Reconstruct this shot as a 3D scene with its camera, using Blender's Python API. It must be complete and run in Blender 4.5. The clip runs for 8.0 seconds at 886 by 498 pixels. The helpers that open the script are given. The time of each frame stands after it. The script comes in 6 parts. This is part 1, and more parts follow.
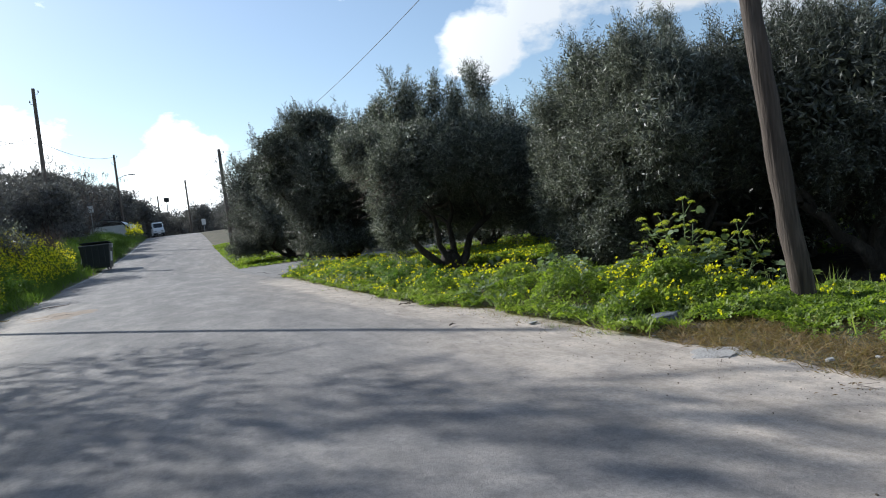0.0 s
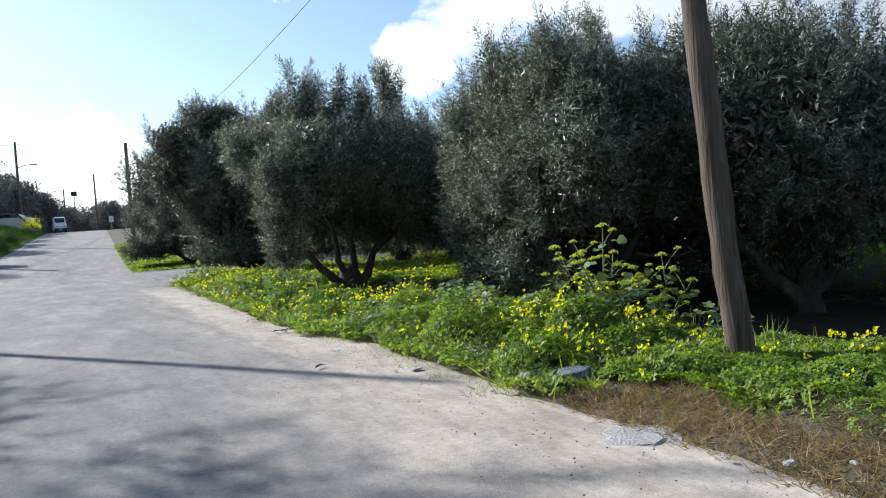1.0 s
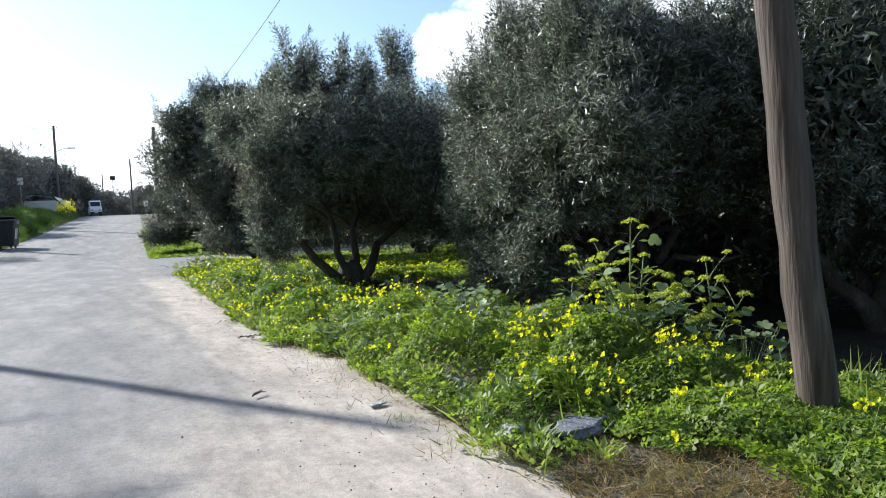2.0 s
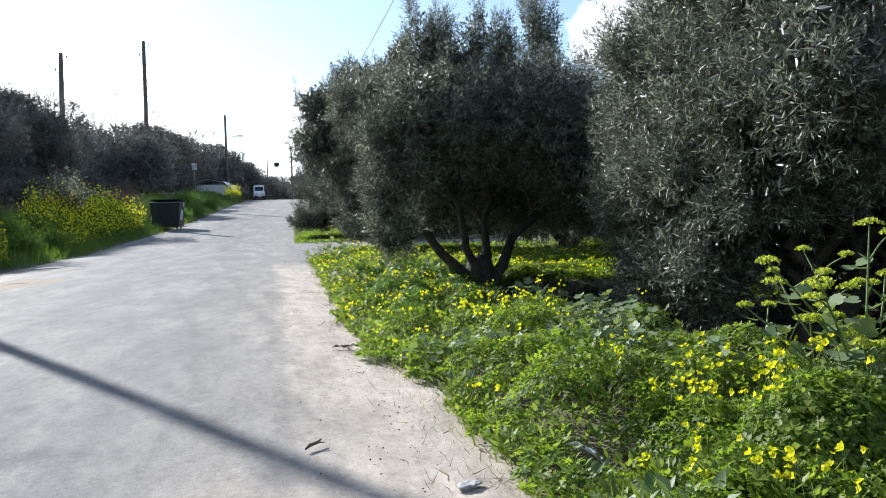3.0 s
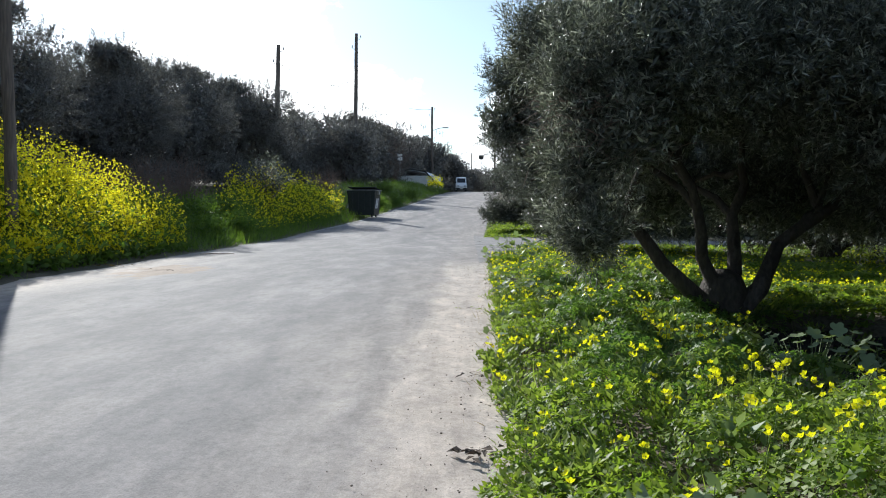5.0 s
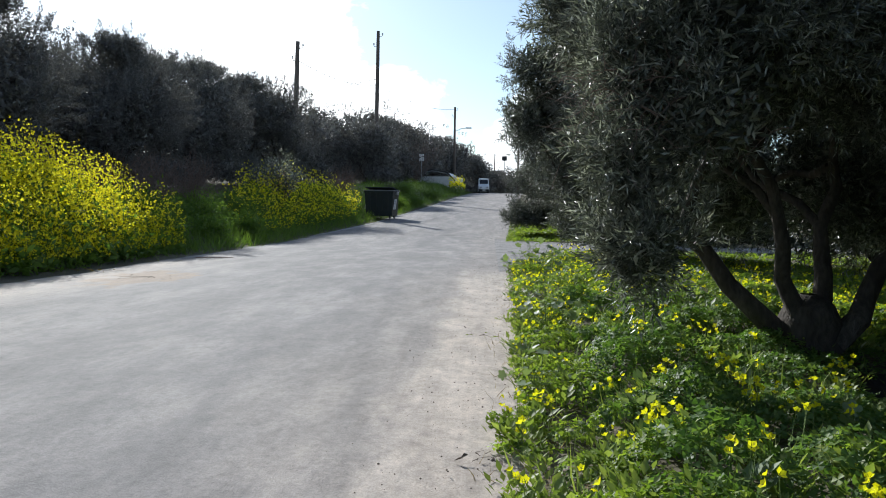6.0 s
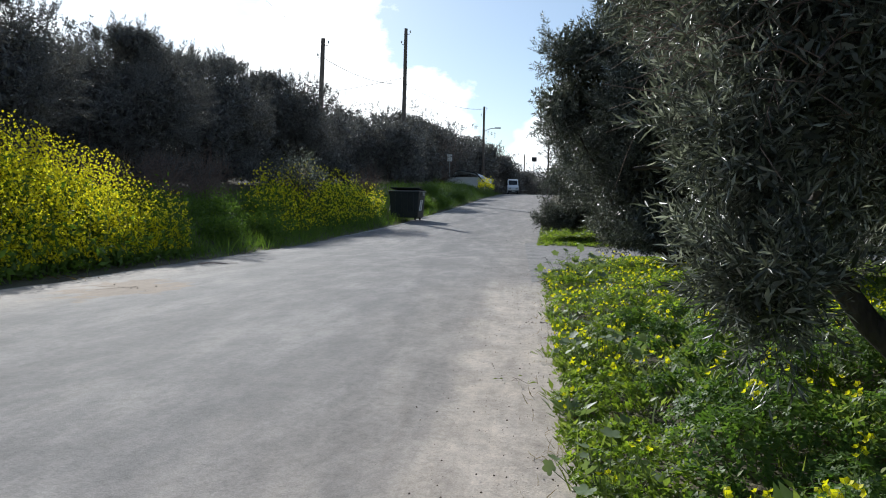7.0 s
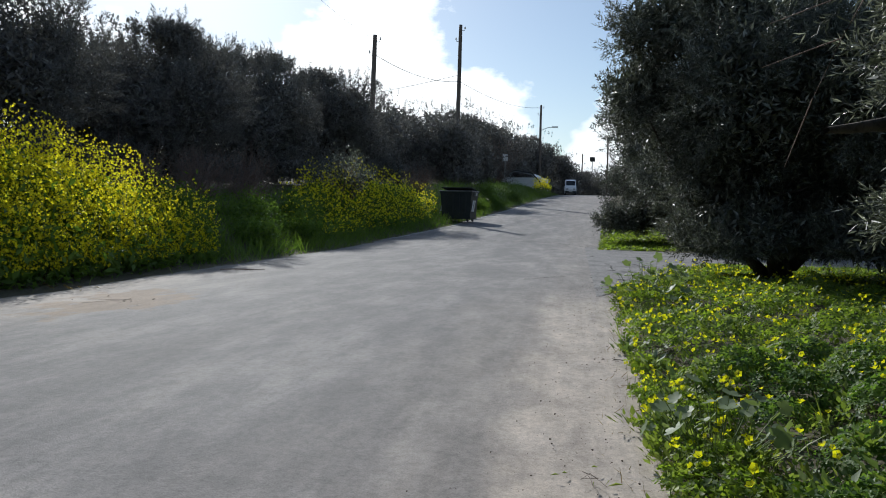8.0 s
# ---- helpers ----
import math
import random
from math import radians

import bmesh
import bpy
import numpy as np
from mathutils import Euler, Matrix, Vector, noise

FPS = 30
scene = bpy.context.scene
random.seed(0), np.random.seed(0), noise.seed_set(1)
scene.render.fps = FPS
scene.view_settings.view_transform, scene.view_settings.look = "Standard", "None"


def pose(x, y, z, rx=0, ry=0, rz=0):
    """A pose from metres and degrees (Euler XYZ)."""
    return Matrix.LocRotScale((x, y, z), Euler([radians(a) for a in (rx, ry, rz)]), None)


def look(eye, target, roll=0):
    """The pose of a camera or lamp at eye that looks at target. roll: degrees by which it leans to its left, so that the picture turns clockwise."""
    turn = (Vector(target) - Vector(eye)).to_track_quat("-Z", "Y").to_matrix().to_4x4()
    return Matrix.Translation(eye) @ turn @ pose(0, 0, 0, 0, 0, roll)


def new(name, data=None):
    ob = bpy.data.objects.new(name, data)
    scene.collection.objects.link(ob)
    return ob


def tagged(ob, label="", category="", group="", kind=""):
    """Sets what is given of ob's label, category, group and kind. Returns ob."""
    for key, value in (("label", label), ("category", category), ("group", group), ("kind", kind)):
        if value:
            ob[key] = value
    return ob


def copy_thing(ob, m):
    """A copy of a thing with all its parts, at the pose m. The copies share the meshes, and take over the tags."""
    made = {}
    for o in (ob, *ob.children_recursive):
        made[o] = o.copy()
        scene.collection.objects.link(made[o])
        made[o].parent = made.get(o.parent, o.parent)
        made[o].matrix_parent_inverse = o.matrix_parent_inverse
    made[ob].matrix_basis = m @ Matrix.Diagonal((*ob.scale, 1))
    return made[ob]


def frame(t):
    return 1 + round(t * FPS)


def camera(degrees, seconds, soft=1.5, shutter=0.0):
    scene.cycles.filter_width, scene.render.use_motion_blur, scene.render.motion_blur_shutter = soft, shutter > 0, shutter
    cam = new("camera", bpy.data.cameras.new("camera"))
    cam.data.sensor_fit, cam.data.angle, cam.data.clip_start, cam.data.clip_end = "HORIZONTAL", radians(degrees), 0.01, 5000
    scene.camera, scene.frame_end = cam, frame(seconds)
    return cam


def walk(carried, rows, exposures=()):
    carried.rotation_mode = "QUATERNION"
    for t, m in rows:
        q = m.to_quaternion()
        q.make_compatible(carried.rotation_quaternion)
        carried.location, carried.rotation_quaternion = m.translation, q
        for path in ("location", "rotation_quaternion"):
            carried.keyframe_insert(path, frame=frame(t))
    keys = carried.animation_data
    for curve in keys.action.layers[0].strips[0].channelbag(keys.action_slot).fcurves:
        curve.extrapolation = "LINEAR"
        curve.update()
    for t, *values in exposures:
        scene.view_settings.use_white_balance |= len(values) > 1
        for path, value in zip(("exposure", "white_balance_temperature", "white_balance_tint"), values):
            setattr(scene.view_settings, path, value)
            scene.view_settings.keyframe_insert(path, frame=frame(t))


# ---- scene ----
cam = camera(64.0, 8.0, soft=1.0)
PATH = [
    (0, (0.659, -0.431, 1.238), (1.44, 1.409, 1.155), -6.9),
    (0.5, (1.18, 0.139, 1.281), (2.157, 1.883, 1.203), -6.0),
    (1, (1.717, 0.726, 1.265), (2.689, 2.472, 1.195), -3.9),
    (1.2, (1.941, 0.991, 1.225), (2.935, 2.725, 1.151), -3.4),
    (2.3, (3.114, 2.255, 1.278), (3.884, 4.098, 1.18), -2.4),
    (2.5, (3.262, 2.573, 1.3), (3.935, 4.454, 1.198), -2.2),
    (3, (3.629, 3.277, 1.257), (4.122, 5.213, 1.152), -1.5),
    (3.5, (3.925, 3.986, 1.283), (4.332, 5.941, 1.164), -1.4),
    (4, (4.093, 4.861, 1.227), (4.264, 6.85, 1.115), -0.7),
    (4.5, (4.256, 5.846, 1.183), (4.38, 7.839, 1.073), -0.3),
    (4.7, (4.289, 6.187, 1.161), (4.297, 8.183, 1.048), -0.4),
    (6, (4.397, 8.229, 1.187), (4.267, 10.222, 1.077), 0.9),
    (6.5, (4.427, 9.043, 1.207), (4.328, 11.037, 1.099), 1.0),
    (7, (4.341, 9.869, 1.204), (4.131, 11.855, 1.096), 1.1),
    (7.5, (4.336, 10.727, 1.19), (4.151, 12.716, 1.085), 1.3),
    (8, (4.26, 11.681, 1.2), (3.895, 13.644, 1.092), 1.2),
]
walk(cam, [(t, look(eye, target, roll)) for t, eye, target, roll in PATH],
     [(t, stops, 6080, 7) for t, stops in ((0, 0.2), (1, 0.56), (2.5, 0.74), (3.5, 0.66), (4.5, 0.46), (6, 0.22), (7, -0.05), (8, -0.3))])

# ---- world and sun ----
SUN_TO = Vector((-0.53, 0.848, 0.0)).normalized()
SUN_EL = radians(30)
sun_dir = Vector((SUN_TO.x * math.cos(SUN_EL), SUN_TO.y * math.cos(SUN_EL), math.sin(SUN_EL)))
sun_data = bpy.data.lights.new("sun", "SUN")
sun_data.energy, sun_data.angle, sun_data.color = 5.0, radians(0.55), (1.0, 0.955, 0.895)
sun = new("sun", sun_data)
sun.matrix_world = look(sun_dir * 50, (0, 0, 0))

world = bpy.data.worlds.new("world")
scene.world = world
world.use_nodes = True
wn, wl = world.node_tree.nodes, world.node_tree.links
wn.clear()
w_out = wn.new("ShaderNodeOutputWorld")
w_bg = wn.new("ShaderNodeBackground")
w_sky = wn.new("ShaderNodeTexSky")
w_sky.sky_type, w_sky.sun_disc = "NISHITA", False
w_sky.sun_elevation, w_sky.sun_rotation = SUN_EL, math.atan2(SUN_TO.x, SUN_TO.y)
w_sky.dust_density, w_sky.air_density, w_sky.ozone_density = 0.55, 1.0, 1.6
w_tc = wn.new("ShaderNodeTexCoord")
w_map = wn.new("ShaderNodeMapping")
w_map.inputs["Location"].default_value = (0.35, 0.1, 0.0)
w_map.inputs["Scale"].default_value = (1.0, 1.0, 1.7)
w_noise = wn.new("ShaderNodeTexNoise")
w_noise.inputs["Scale"].default_value, w_noise.inputs["Detail"].default_value = 5.5, 10.0
w_noise.inputs["Roughness"].default_value = 0.6
# banks of cumulus: azimuth from +y, elevation, inner and outer radius in degrees
CLOUD_BANKS = ((33, 20, 3, 9), (43, 19, 4, 9), (52, 16, 3, 8), (28, 13.5, 1, 4.2), (62, 17, 3, 10), (3, 4, 2, 6), (-8, 6, 3, 8), (-17, 9, 4, 11), (-16, 13, 2, 7), (38, 19, 3, 8), (110, 20, 8, 20), (170, 25, 8, 22), (-110, 22, 8, 22), (-45, 12, 4, 14))
w_bank = None
for az_, el_, r0_, r1_ in CLOUD_BANKS:
    w_d, w_r = wn.new("ShaderNodeVectorMath"), wn.new("ShaderNodeMapRange")
    w_d.operation = "DOT_PRODUCT"
    w_d.inputs[1].default_value = (math.sin(radians(az_)) * math.cos(radians(el_)), math.cos(radians(az_)) * math.cos(radians(el_)), math.sin(radians(el_)))
    w_r.inputs["From Min"].default_value, w_r.inputs["From Max"].default_value = math.cos(radians(r1_)), math.cos(radians(r0_))
    wl.new(w_tc.outputs["Generated"], w_d.inputs[0])
    wl.new(w_d.outputs["Value"], w_r.inputs["Value"])
    if w_bank is None:
        w_bank = w_r.outputs["Result"]
    else:
        w_max = wn.new("ShaderNodeMath")
        w_max.operation = "MAXIMUM"
        wl.new(w_bank, w_max.inputs[0])
        wl.new(w_r.outputs["Result"], w_max.inputs[1])
        w_bank = w_max.outputs[0]
w_sum = wn.new("ShaderNodeMath")
w_sum.operation = "MULTIPLY_ADD"
w_sum.inputs[1].default_value = 0.34
wl.new(w_bank, w_sum.inputs[0])
wl.new(w_noise.outputs["Fac"], w_sum.inputs[2])
w_ramp = wn.new("ShaderNodeValToRGB")
w_ramp.color_ramp.elements[0].position, w_ramp.color_ramp.elements[1].position = 0.66, 0.77
w_ramp.color_ramp.elements[0].color = (0.06, 0.06, 0.06, 1)
w_mix = wn.new("ShaderNodeMix")
w_mix.data_type = "RGBA"
w_dot = wn.new("ShaderNodeVectorMath")
w_dot.operation = "DOT_PRODUCT"
w_dot.inputs[1].default_value = sun_dir
w_glow = wn.new("ShaderNodeValToRGB")  # clouds scatter more light the nearer they stand to the sun
w_glow.color_ramp.elements[0].position, w_glow.color_ramp.elements[0].color = 0.0, (3.6, 3.75, 4.0, 1)
w_glow.color_ramp.elements[1].position, w_glow.color_ramp.elements[1].color = 1.0, (16.5, 16.3, 16.0, 1)
w_glow.color_ramp.elements.new(0.5).color = (6.6, 6.75, 7.0, 1)
w_glow.color_ramp.elements.new(0.8).color = (13.6, 13.6, 13.6, 1)
wl.new(w_tc.outputs["Generated"], w_dot.inputs[0])
wl.new(w_dot.outputs["Value"], w_glow.inputs["Fac"])
wl.new(w_glow.outputs["Color"], w_mix.inputs[7])
wl.new(w_tc.outputs["Generated"], w_map.inputs["Vector"])
wl.new(w_map.outputs["Vector"], w_noise.inputs["Vector"])
wl.new(w_sum.outputs[0], w_ramp.inputs["Fac"])
wl.new(w_ramp.outputs["Color"], w_mix.inputs[0])
wl.new(w_sky.outputs["Color"], w_mix.inputs[6])
wl.new(w_mix.outputs[2], w_bg.inputs["Color"])
w_bg.inputs["Strength"].default_value = 0.118
wl.new(w_bg.outputs["Background"], w_out.inputs["Surface"])


# ---- materials ----
def material(name):
    m = bpy.data.materials.new(name)
    m.use_nodes = True
    nt = m.node_tree
    return m, nt, nt.nodes["Principled BSDF"]


def surface(name, stops, scale=3.0, fine=40.0, rough=0.8, metal=0.0, bump=0.3, stretch=(1, 1, 1), grain=0.35, dist=0.02):
    """A rough surface: colours by a broad noise, darkened and lightened by a fine grain, with relief."""
    m, nt, p = material(name)
    tc, mp = nt.nodes.new("ShaderNodeTexCoord"), nt.nodes.new("ShaderNodeMapping")
    mp.inputs["Scale"].default_value = stretch
    nt.links.new(tc.outputs["Object"], mp.inputs["Vector"])
    a, b = nt.nodes.new("ShaderNodeTexNoise"), nt.nodes.new("ShaderNodeTexNoise")
    a.inputs["Scale"].default_value, a.inputs["Detail"].default_value = scale, 6
    b.inputs["Scale"].default_value, b.inputs["Detail"].default_value = fine, 4
    r = nt.nodes.new("ShaderNodeValToRGB")
    e = r.color_ramp.elements
    e[0].position, e[0].color = stops[0][0], (*stops[0][1], 1)
    e[1].position, e[1].color = stops[-1][0], (*stops[-1][1], 1)
    for pos, col in stops[1:-1]:
        e.new(pos).color = (*col, 1)
    mr = nt.nodes.new("ShaderNodeMapRange")
    mr.inputs["From Min"].default_value, mr.inputs["From Max"].default_value = 0.3, 0.7
    mr.inputs["To Min"].default_value, mr.inputs["To Max"].default_value = 1 - grain, 1 + grain
    mx = nt.nodes.new("ShaderNodeMix")
    mx.data_type, mx.blend_type = "RGBA", "MULTIPLY"
    mx.inputs[0].default_value = 1.0
    bp = nt.nodes.new("ShaderNodeBump")
    bp.inputs["Strength"].default_value, bp.inputs["Distance"].default_value = bump, dist
    for n in (a, b):
        nt.links.new(mp.outputs["Vector"], n.inputs["Vector"])
    nt.links.new(a.outputs["Fac"], r.inputs["Fac"])
    nt.links.new(b.outputs["Fac"], mr.inputs["Value"])
    nt.links.new(r.outputs["Color"], mx.inputs[6])
    nt.links.new(mr.outputs["Result"], mx.inputs[7])
    nt.links.new(mx.outputs[2], p.inputs["Base Color"])
    nt.links.new(b.outputs["Fac"], bp.inputs["Height"])
    nt.links.new(bp.outputs["Normal"], p.inputs["Normal"])
    p.inputs["Roughness"].default_value, p.inputs["Metallic"].default_value = rough, metal
    return m


def leafy(name, colours, rough=0.45, through_light=0.3, spec=0.5, glow=(1.5, 1.6, 0.7)):
    """Leaves: each one takes its own colour from the list and lets some light through."""
    m, nt, p = material(name)
    g = nt.nodes.new("ShaderNodeNewGeometry")
    r = nt.nodes.new("ShaderNodeValToRGB")
    e = r.color_ramp.elements
    n = len(colours)
    e[0].position, e[0].color = 0.0, (*colours[0], 1)
    e[1].position, e[1].color = 1.0, (*colours[-1], 1)
    for i, col in enumerate(colours[1:-1]):
        e.new((i + 1) / (n - 1)).color = (*col, 1)
    tr, ms = nt.nodes.new("ShaderNodeBsdfTranslucent"), nt.nodes.new("ShaderNodeMixShader")
    br = nt.nodes.new("ShaderNodeMix")
    br.data_type, br.blend_type = "RGBA", "MULTIPLY"
    br.inputs[0].default_value = 1.0
    br.inputs[7].default_value = (*glow, 1)
    nt.links.new(g.outputs["Random Per Island"], r.inputs["Fac"])
    nt.links.new(r.outputs["Color"], p.inputs["Base Color"])
    nt.links.new(r.outputs["Color"], br.inputs[6])
    nt.links.new(br.outputs[2], tr.inputs["Color"])
    nt.links.new(p.outputs["BSDF"], ms.inputs[1])
    nt.links.new(tr.outputs["BSDF"], ms.inputs[2])
    ms.inputs[0].default_value = through_light
    nt.links.new(ms.outputs["Shader"], nt.nodes["Material Output"].inputs["Surface"])
    p.inputs["Roughness"].default_value = rough
    p.inputs["Specular IOR Level"].default_value = spec
    return m


OLIVE = leafy("olive_leaf", [(0.032, 0.038, 0.027), (0.043, 0.050, 0.037), (0.056, 0.064, 0.049), (0.07, 0.078, 0.062), (0.095, 0.105, 0.085), (0.15, 0.162, 0.138), (0.30, 0.315, 0.28)], 0.42, 0.16, 0.5, (1.5, 1.55, 1.15))
OLIVE_SILVER = leafy("silvery_olive_leaf", [(0.036, 0.043, 0.031), (0.052, 0.060, 0.045), (0.072, 0.081, 0.063), (0.10, 0.111, 0.089), (0.15, 0.164, 0.136), (0.25, 0.267, 0.228), (0.42, 0.435, 0.385)], 0.40, 0.24, 0.65, (1.5, 1.55, 1.2))
# Greyer and paler than the near leaves: lens haze is put into the colour.
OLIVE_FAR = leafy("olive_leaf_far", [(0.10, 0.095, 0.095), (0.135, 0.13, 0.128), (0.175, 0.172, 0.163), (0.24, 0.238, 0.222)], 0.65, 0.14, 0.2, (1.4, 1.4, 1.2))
DRY_LEAF = leafy("dry_leaf", [(0.16, 0.10, 0.06), (0.22, 0.15, 0.09), (0.11, 0.07, 0.05)], 0.7, 0.2, 0.2)
CLOVER = leafy("clover_leaf", [(0.105, 0.165, 0.03), (0.172, 0.25, 0.045), (0.25, 0.325, 0.06), (0.145, 0.215, 0.042), (0.072, 0.125, 0.028), (0.315, 0.37, 0.08)], 0.5, 0.52, 0.35, (1.55, 1.62, 0.6))
GRASS = leafy("grass_blade", [(0.14, 0.19, 0.05), (0.20, 0.26, 0.075), (0.27, 0.32, 0.10), (0.16, 0.21, 0.06)], 0.5, 0.45, 0.4)
BANK_GRASS = leafy("bank_grass", [(0.085, 0.14, 0.03), (0.12, 0.195, 0.038), (0.175, 0.26, 0.052), (0.095, 0.155, 0.034)], 0.55, 0.40, 0.3)
STRAW = leafy("straw", [(0.20, 0.13, 0.068), (0.30, 0.21, 0.11), (0.15, 0.095, 0.05), (0.19, 0.16, 0.07), (0.40, 0.30, 0.17)], 0.7, 0.25, 0.2)
# Darker clover: the shade on this stretch of verge is put into its colour.
CLOVER_SHADED = leafy("shaded_clover_leaf", [(0.06, 0.12, 0.03), (0.10, 0.175, 0.045), (0.145, 0.225, 0.06), (0.085, 0.15, 0.04), (0.19, 0.26, 0.075)], 0.5, 0.45, 0.35, (1.45, 1.6, 0.65))
PETAL = leafy("yellow_petal", [(0.70, 0.64, 0.01), (0.78, 0.72, 0.02), (0.66, 0.64, 0.02)], 0.55, 0.4, 0.2)
MUSTARD = leafy("mustard_petal", [(0.78, 0.67, 0.03), (0.84, 0.73, 0.05), (0.74, 0.65, 0.04), (0.60, 0.59, 0.07)], 0.6, 0.5, 0.2)
UMBEL = leafy("umbel_green", [(0.38, 0.42, 0.075), (0.46, 0.47, 0.095), (0.30, 0.36, 0.065)], 0.55, 0.4, 0.2)
BROAD = leafy("broad_leaf", [(0.11, 0.165, 0.07), (0.16, 0.22, 0.105), (0.21, 0.265, 0.15), (0.28, 0.325, 0.22)], 0.5, 0.3, 0.35)
TWIG = surface("olive_twig", [(0.3, (0.07, 0.075, 0.058)), (0.7, (0.11, 0.115, 0.092))], 6, 60, 0.7)
STEM = surface("green_stem", [(0.3, (0.10, 0.15, 0.04)), (0.7, (0.16, 0.22, 0.07))], 6, 60, 0.6)
BARK = surface("olive_bark", [(0.3, (0.035, 0.028, 0.022)), (0.55, (0.065, 0.054, 0.044)), (0.75, (0.11, 0.094, 0.078))], 5, 34, 0.9, bump=0.8, stretch=(1, 1, 0.35), dist=0.03)
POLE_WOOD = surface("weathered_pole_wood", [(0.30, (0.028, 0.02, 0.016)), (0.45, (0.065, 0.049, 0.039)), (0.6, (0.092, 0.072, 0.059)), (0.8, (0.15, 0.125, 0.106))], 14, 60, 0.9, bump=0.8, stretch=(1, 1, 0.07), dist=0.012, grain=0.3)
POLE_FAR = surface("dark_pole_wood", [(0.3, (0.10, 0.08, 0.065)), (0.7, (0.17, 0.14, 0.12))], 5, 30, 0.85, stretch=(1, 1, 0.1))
SOIL = surface("verge_soil", [(0.3, (0.10, 0.078, 0.055)), (0.5, (0.09, 0.085, 0.048)), (0.7, (0.16, 0.125, 0.088))], 1.2, 26, 0.95, bump=0.7, dist=0.04)
# Very dark soil: the shade under the first olives is in this colour.
SHADE_SOIL = surface("shade_dark_soil", [(0.3, (0.022, 0.018, 0.013)), (0.55, (0.036, 0.029, 0.021)), (0.75, (0.055, 0.043, 0.03))], 3.0, 30, 0.95, bump=0.9, dist=0.04)
STONE = surface("pale_stone", [(0.3, (0.30, 0.30, 0.30)), (0.7, (0.45, 0.44, 0.42))], 6, 50, 0.85, bump=0.6)
SLATE = surface("grey_stone", [(0.3, (0.10, 0.107, 0.125)), (0.7, (0.19, 0.20, 0.225))], 6, 50, 0.8, bump=0.6)
CONCRETE = surface("rough_concrete", [(0.3, (0.30, 0.285, 0.27)), (0.7, (0.42, 0.40, 0.38))], 5, 60, 0.9, bump=0.7)
BIN_PLASTIC = surface("dark_green_bin", [(0.3, (0.014, 0.02, 0.02)), (0.7, (0.026, 0.033, 0.032))], 3, 30, 0.55, grain=0.2, bump=0.15)
BIN_LID = surface("bin_lid", [(0.3, (0.015, 0.019, 0.02)), (0.7, (0.028, 0.032, 0.034))], 3, 30, 0.85, grain=0.2, bump=0.15)
BIN_RIM = surface("bin_rim", [(0.3, (0.22, 0.22, 0.22)), (0.7, (0.32, 0.32, 0.32))], 3, 30, 0.7, grain=0.2, bump=0.15)
RUBBER = surface("black_rubber", [(0.3, (0.02, 0.02, 0.02)), (0.7, (0.04, 0.04, 0.04))], 4, 40, 0.8)
WHITE_PAINT = surface("white_paint", [(0.3, (0.70, 0.70, 0.69)), (0.7, (0.82, 0.82, 0.81))], 2, 20, 0.5, grain=0.08, bump=0.05)
VAN_PAINT = surface("white_van_paint", [(0.3, (0.74, 0.75, 0.76)), (0.7, (0.82, 0.82, 0.82))], 1, 10, 0.3, grain=0.04, bump=0.02)
GLASS_DARK = surface("dark_glass", [(0.3, (0.02, 0.024, 0.028)), (0.7, (0.03, 0.034, 0.04))], 1, 5, 0.08, grain=0.05, bump=0.0)
STEEL = surface("galvanised_steel", [(0.3, (0.38, 0.39, 0.40)), (0.7, (0.5, 0.5, 0.51))], 5, 40, 0.45, metal=0.9, grain=0.15, bump=0.1)
WALL_WHITE = surface("whitewash", [(0.3, (0.70, 0.71, 0.71)), (0.7, (0.82, 0.82, 0.81))], 1.5, 18, 0.85, grain=0.12)
SHEET_BLUE = surface("blue_grey_sheet", [(0.3, (0.58, 0.63, 0.68)), (0.7, (0.70, 0.74, 0.78))], 1.5, 14, 0.5, grain=0.1)
CRACK = surface("road_crack", [(0.3, (0.025, 0.024, 0.023)), (0.7, (0.05, 0.047, 0.044))], 6, 40, 0.95)
CABLE = surface("black_cable", [(0.3, (0.025, 0.025, 0.027)), (0.7, (0.04, 0.04, 0.042))], 2, 10, 0.7)
BARE = surface("bare_twig", [(0.3, (0.16, 0.11, 0.09)), (0.7, (0.25, 0.18, 0.15))], 4, 30, 0.9)
DEBRIS = surface("dry_debris", [(0.3, (0.08, 0.06, 0.045)), (0.7, (0.16, 0.12, 0.09))], 12, 80, 0.9)


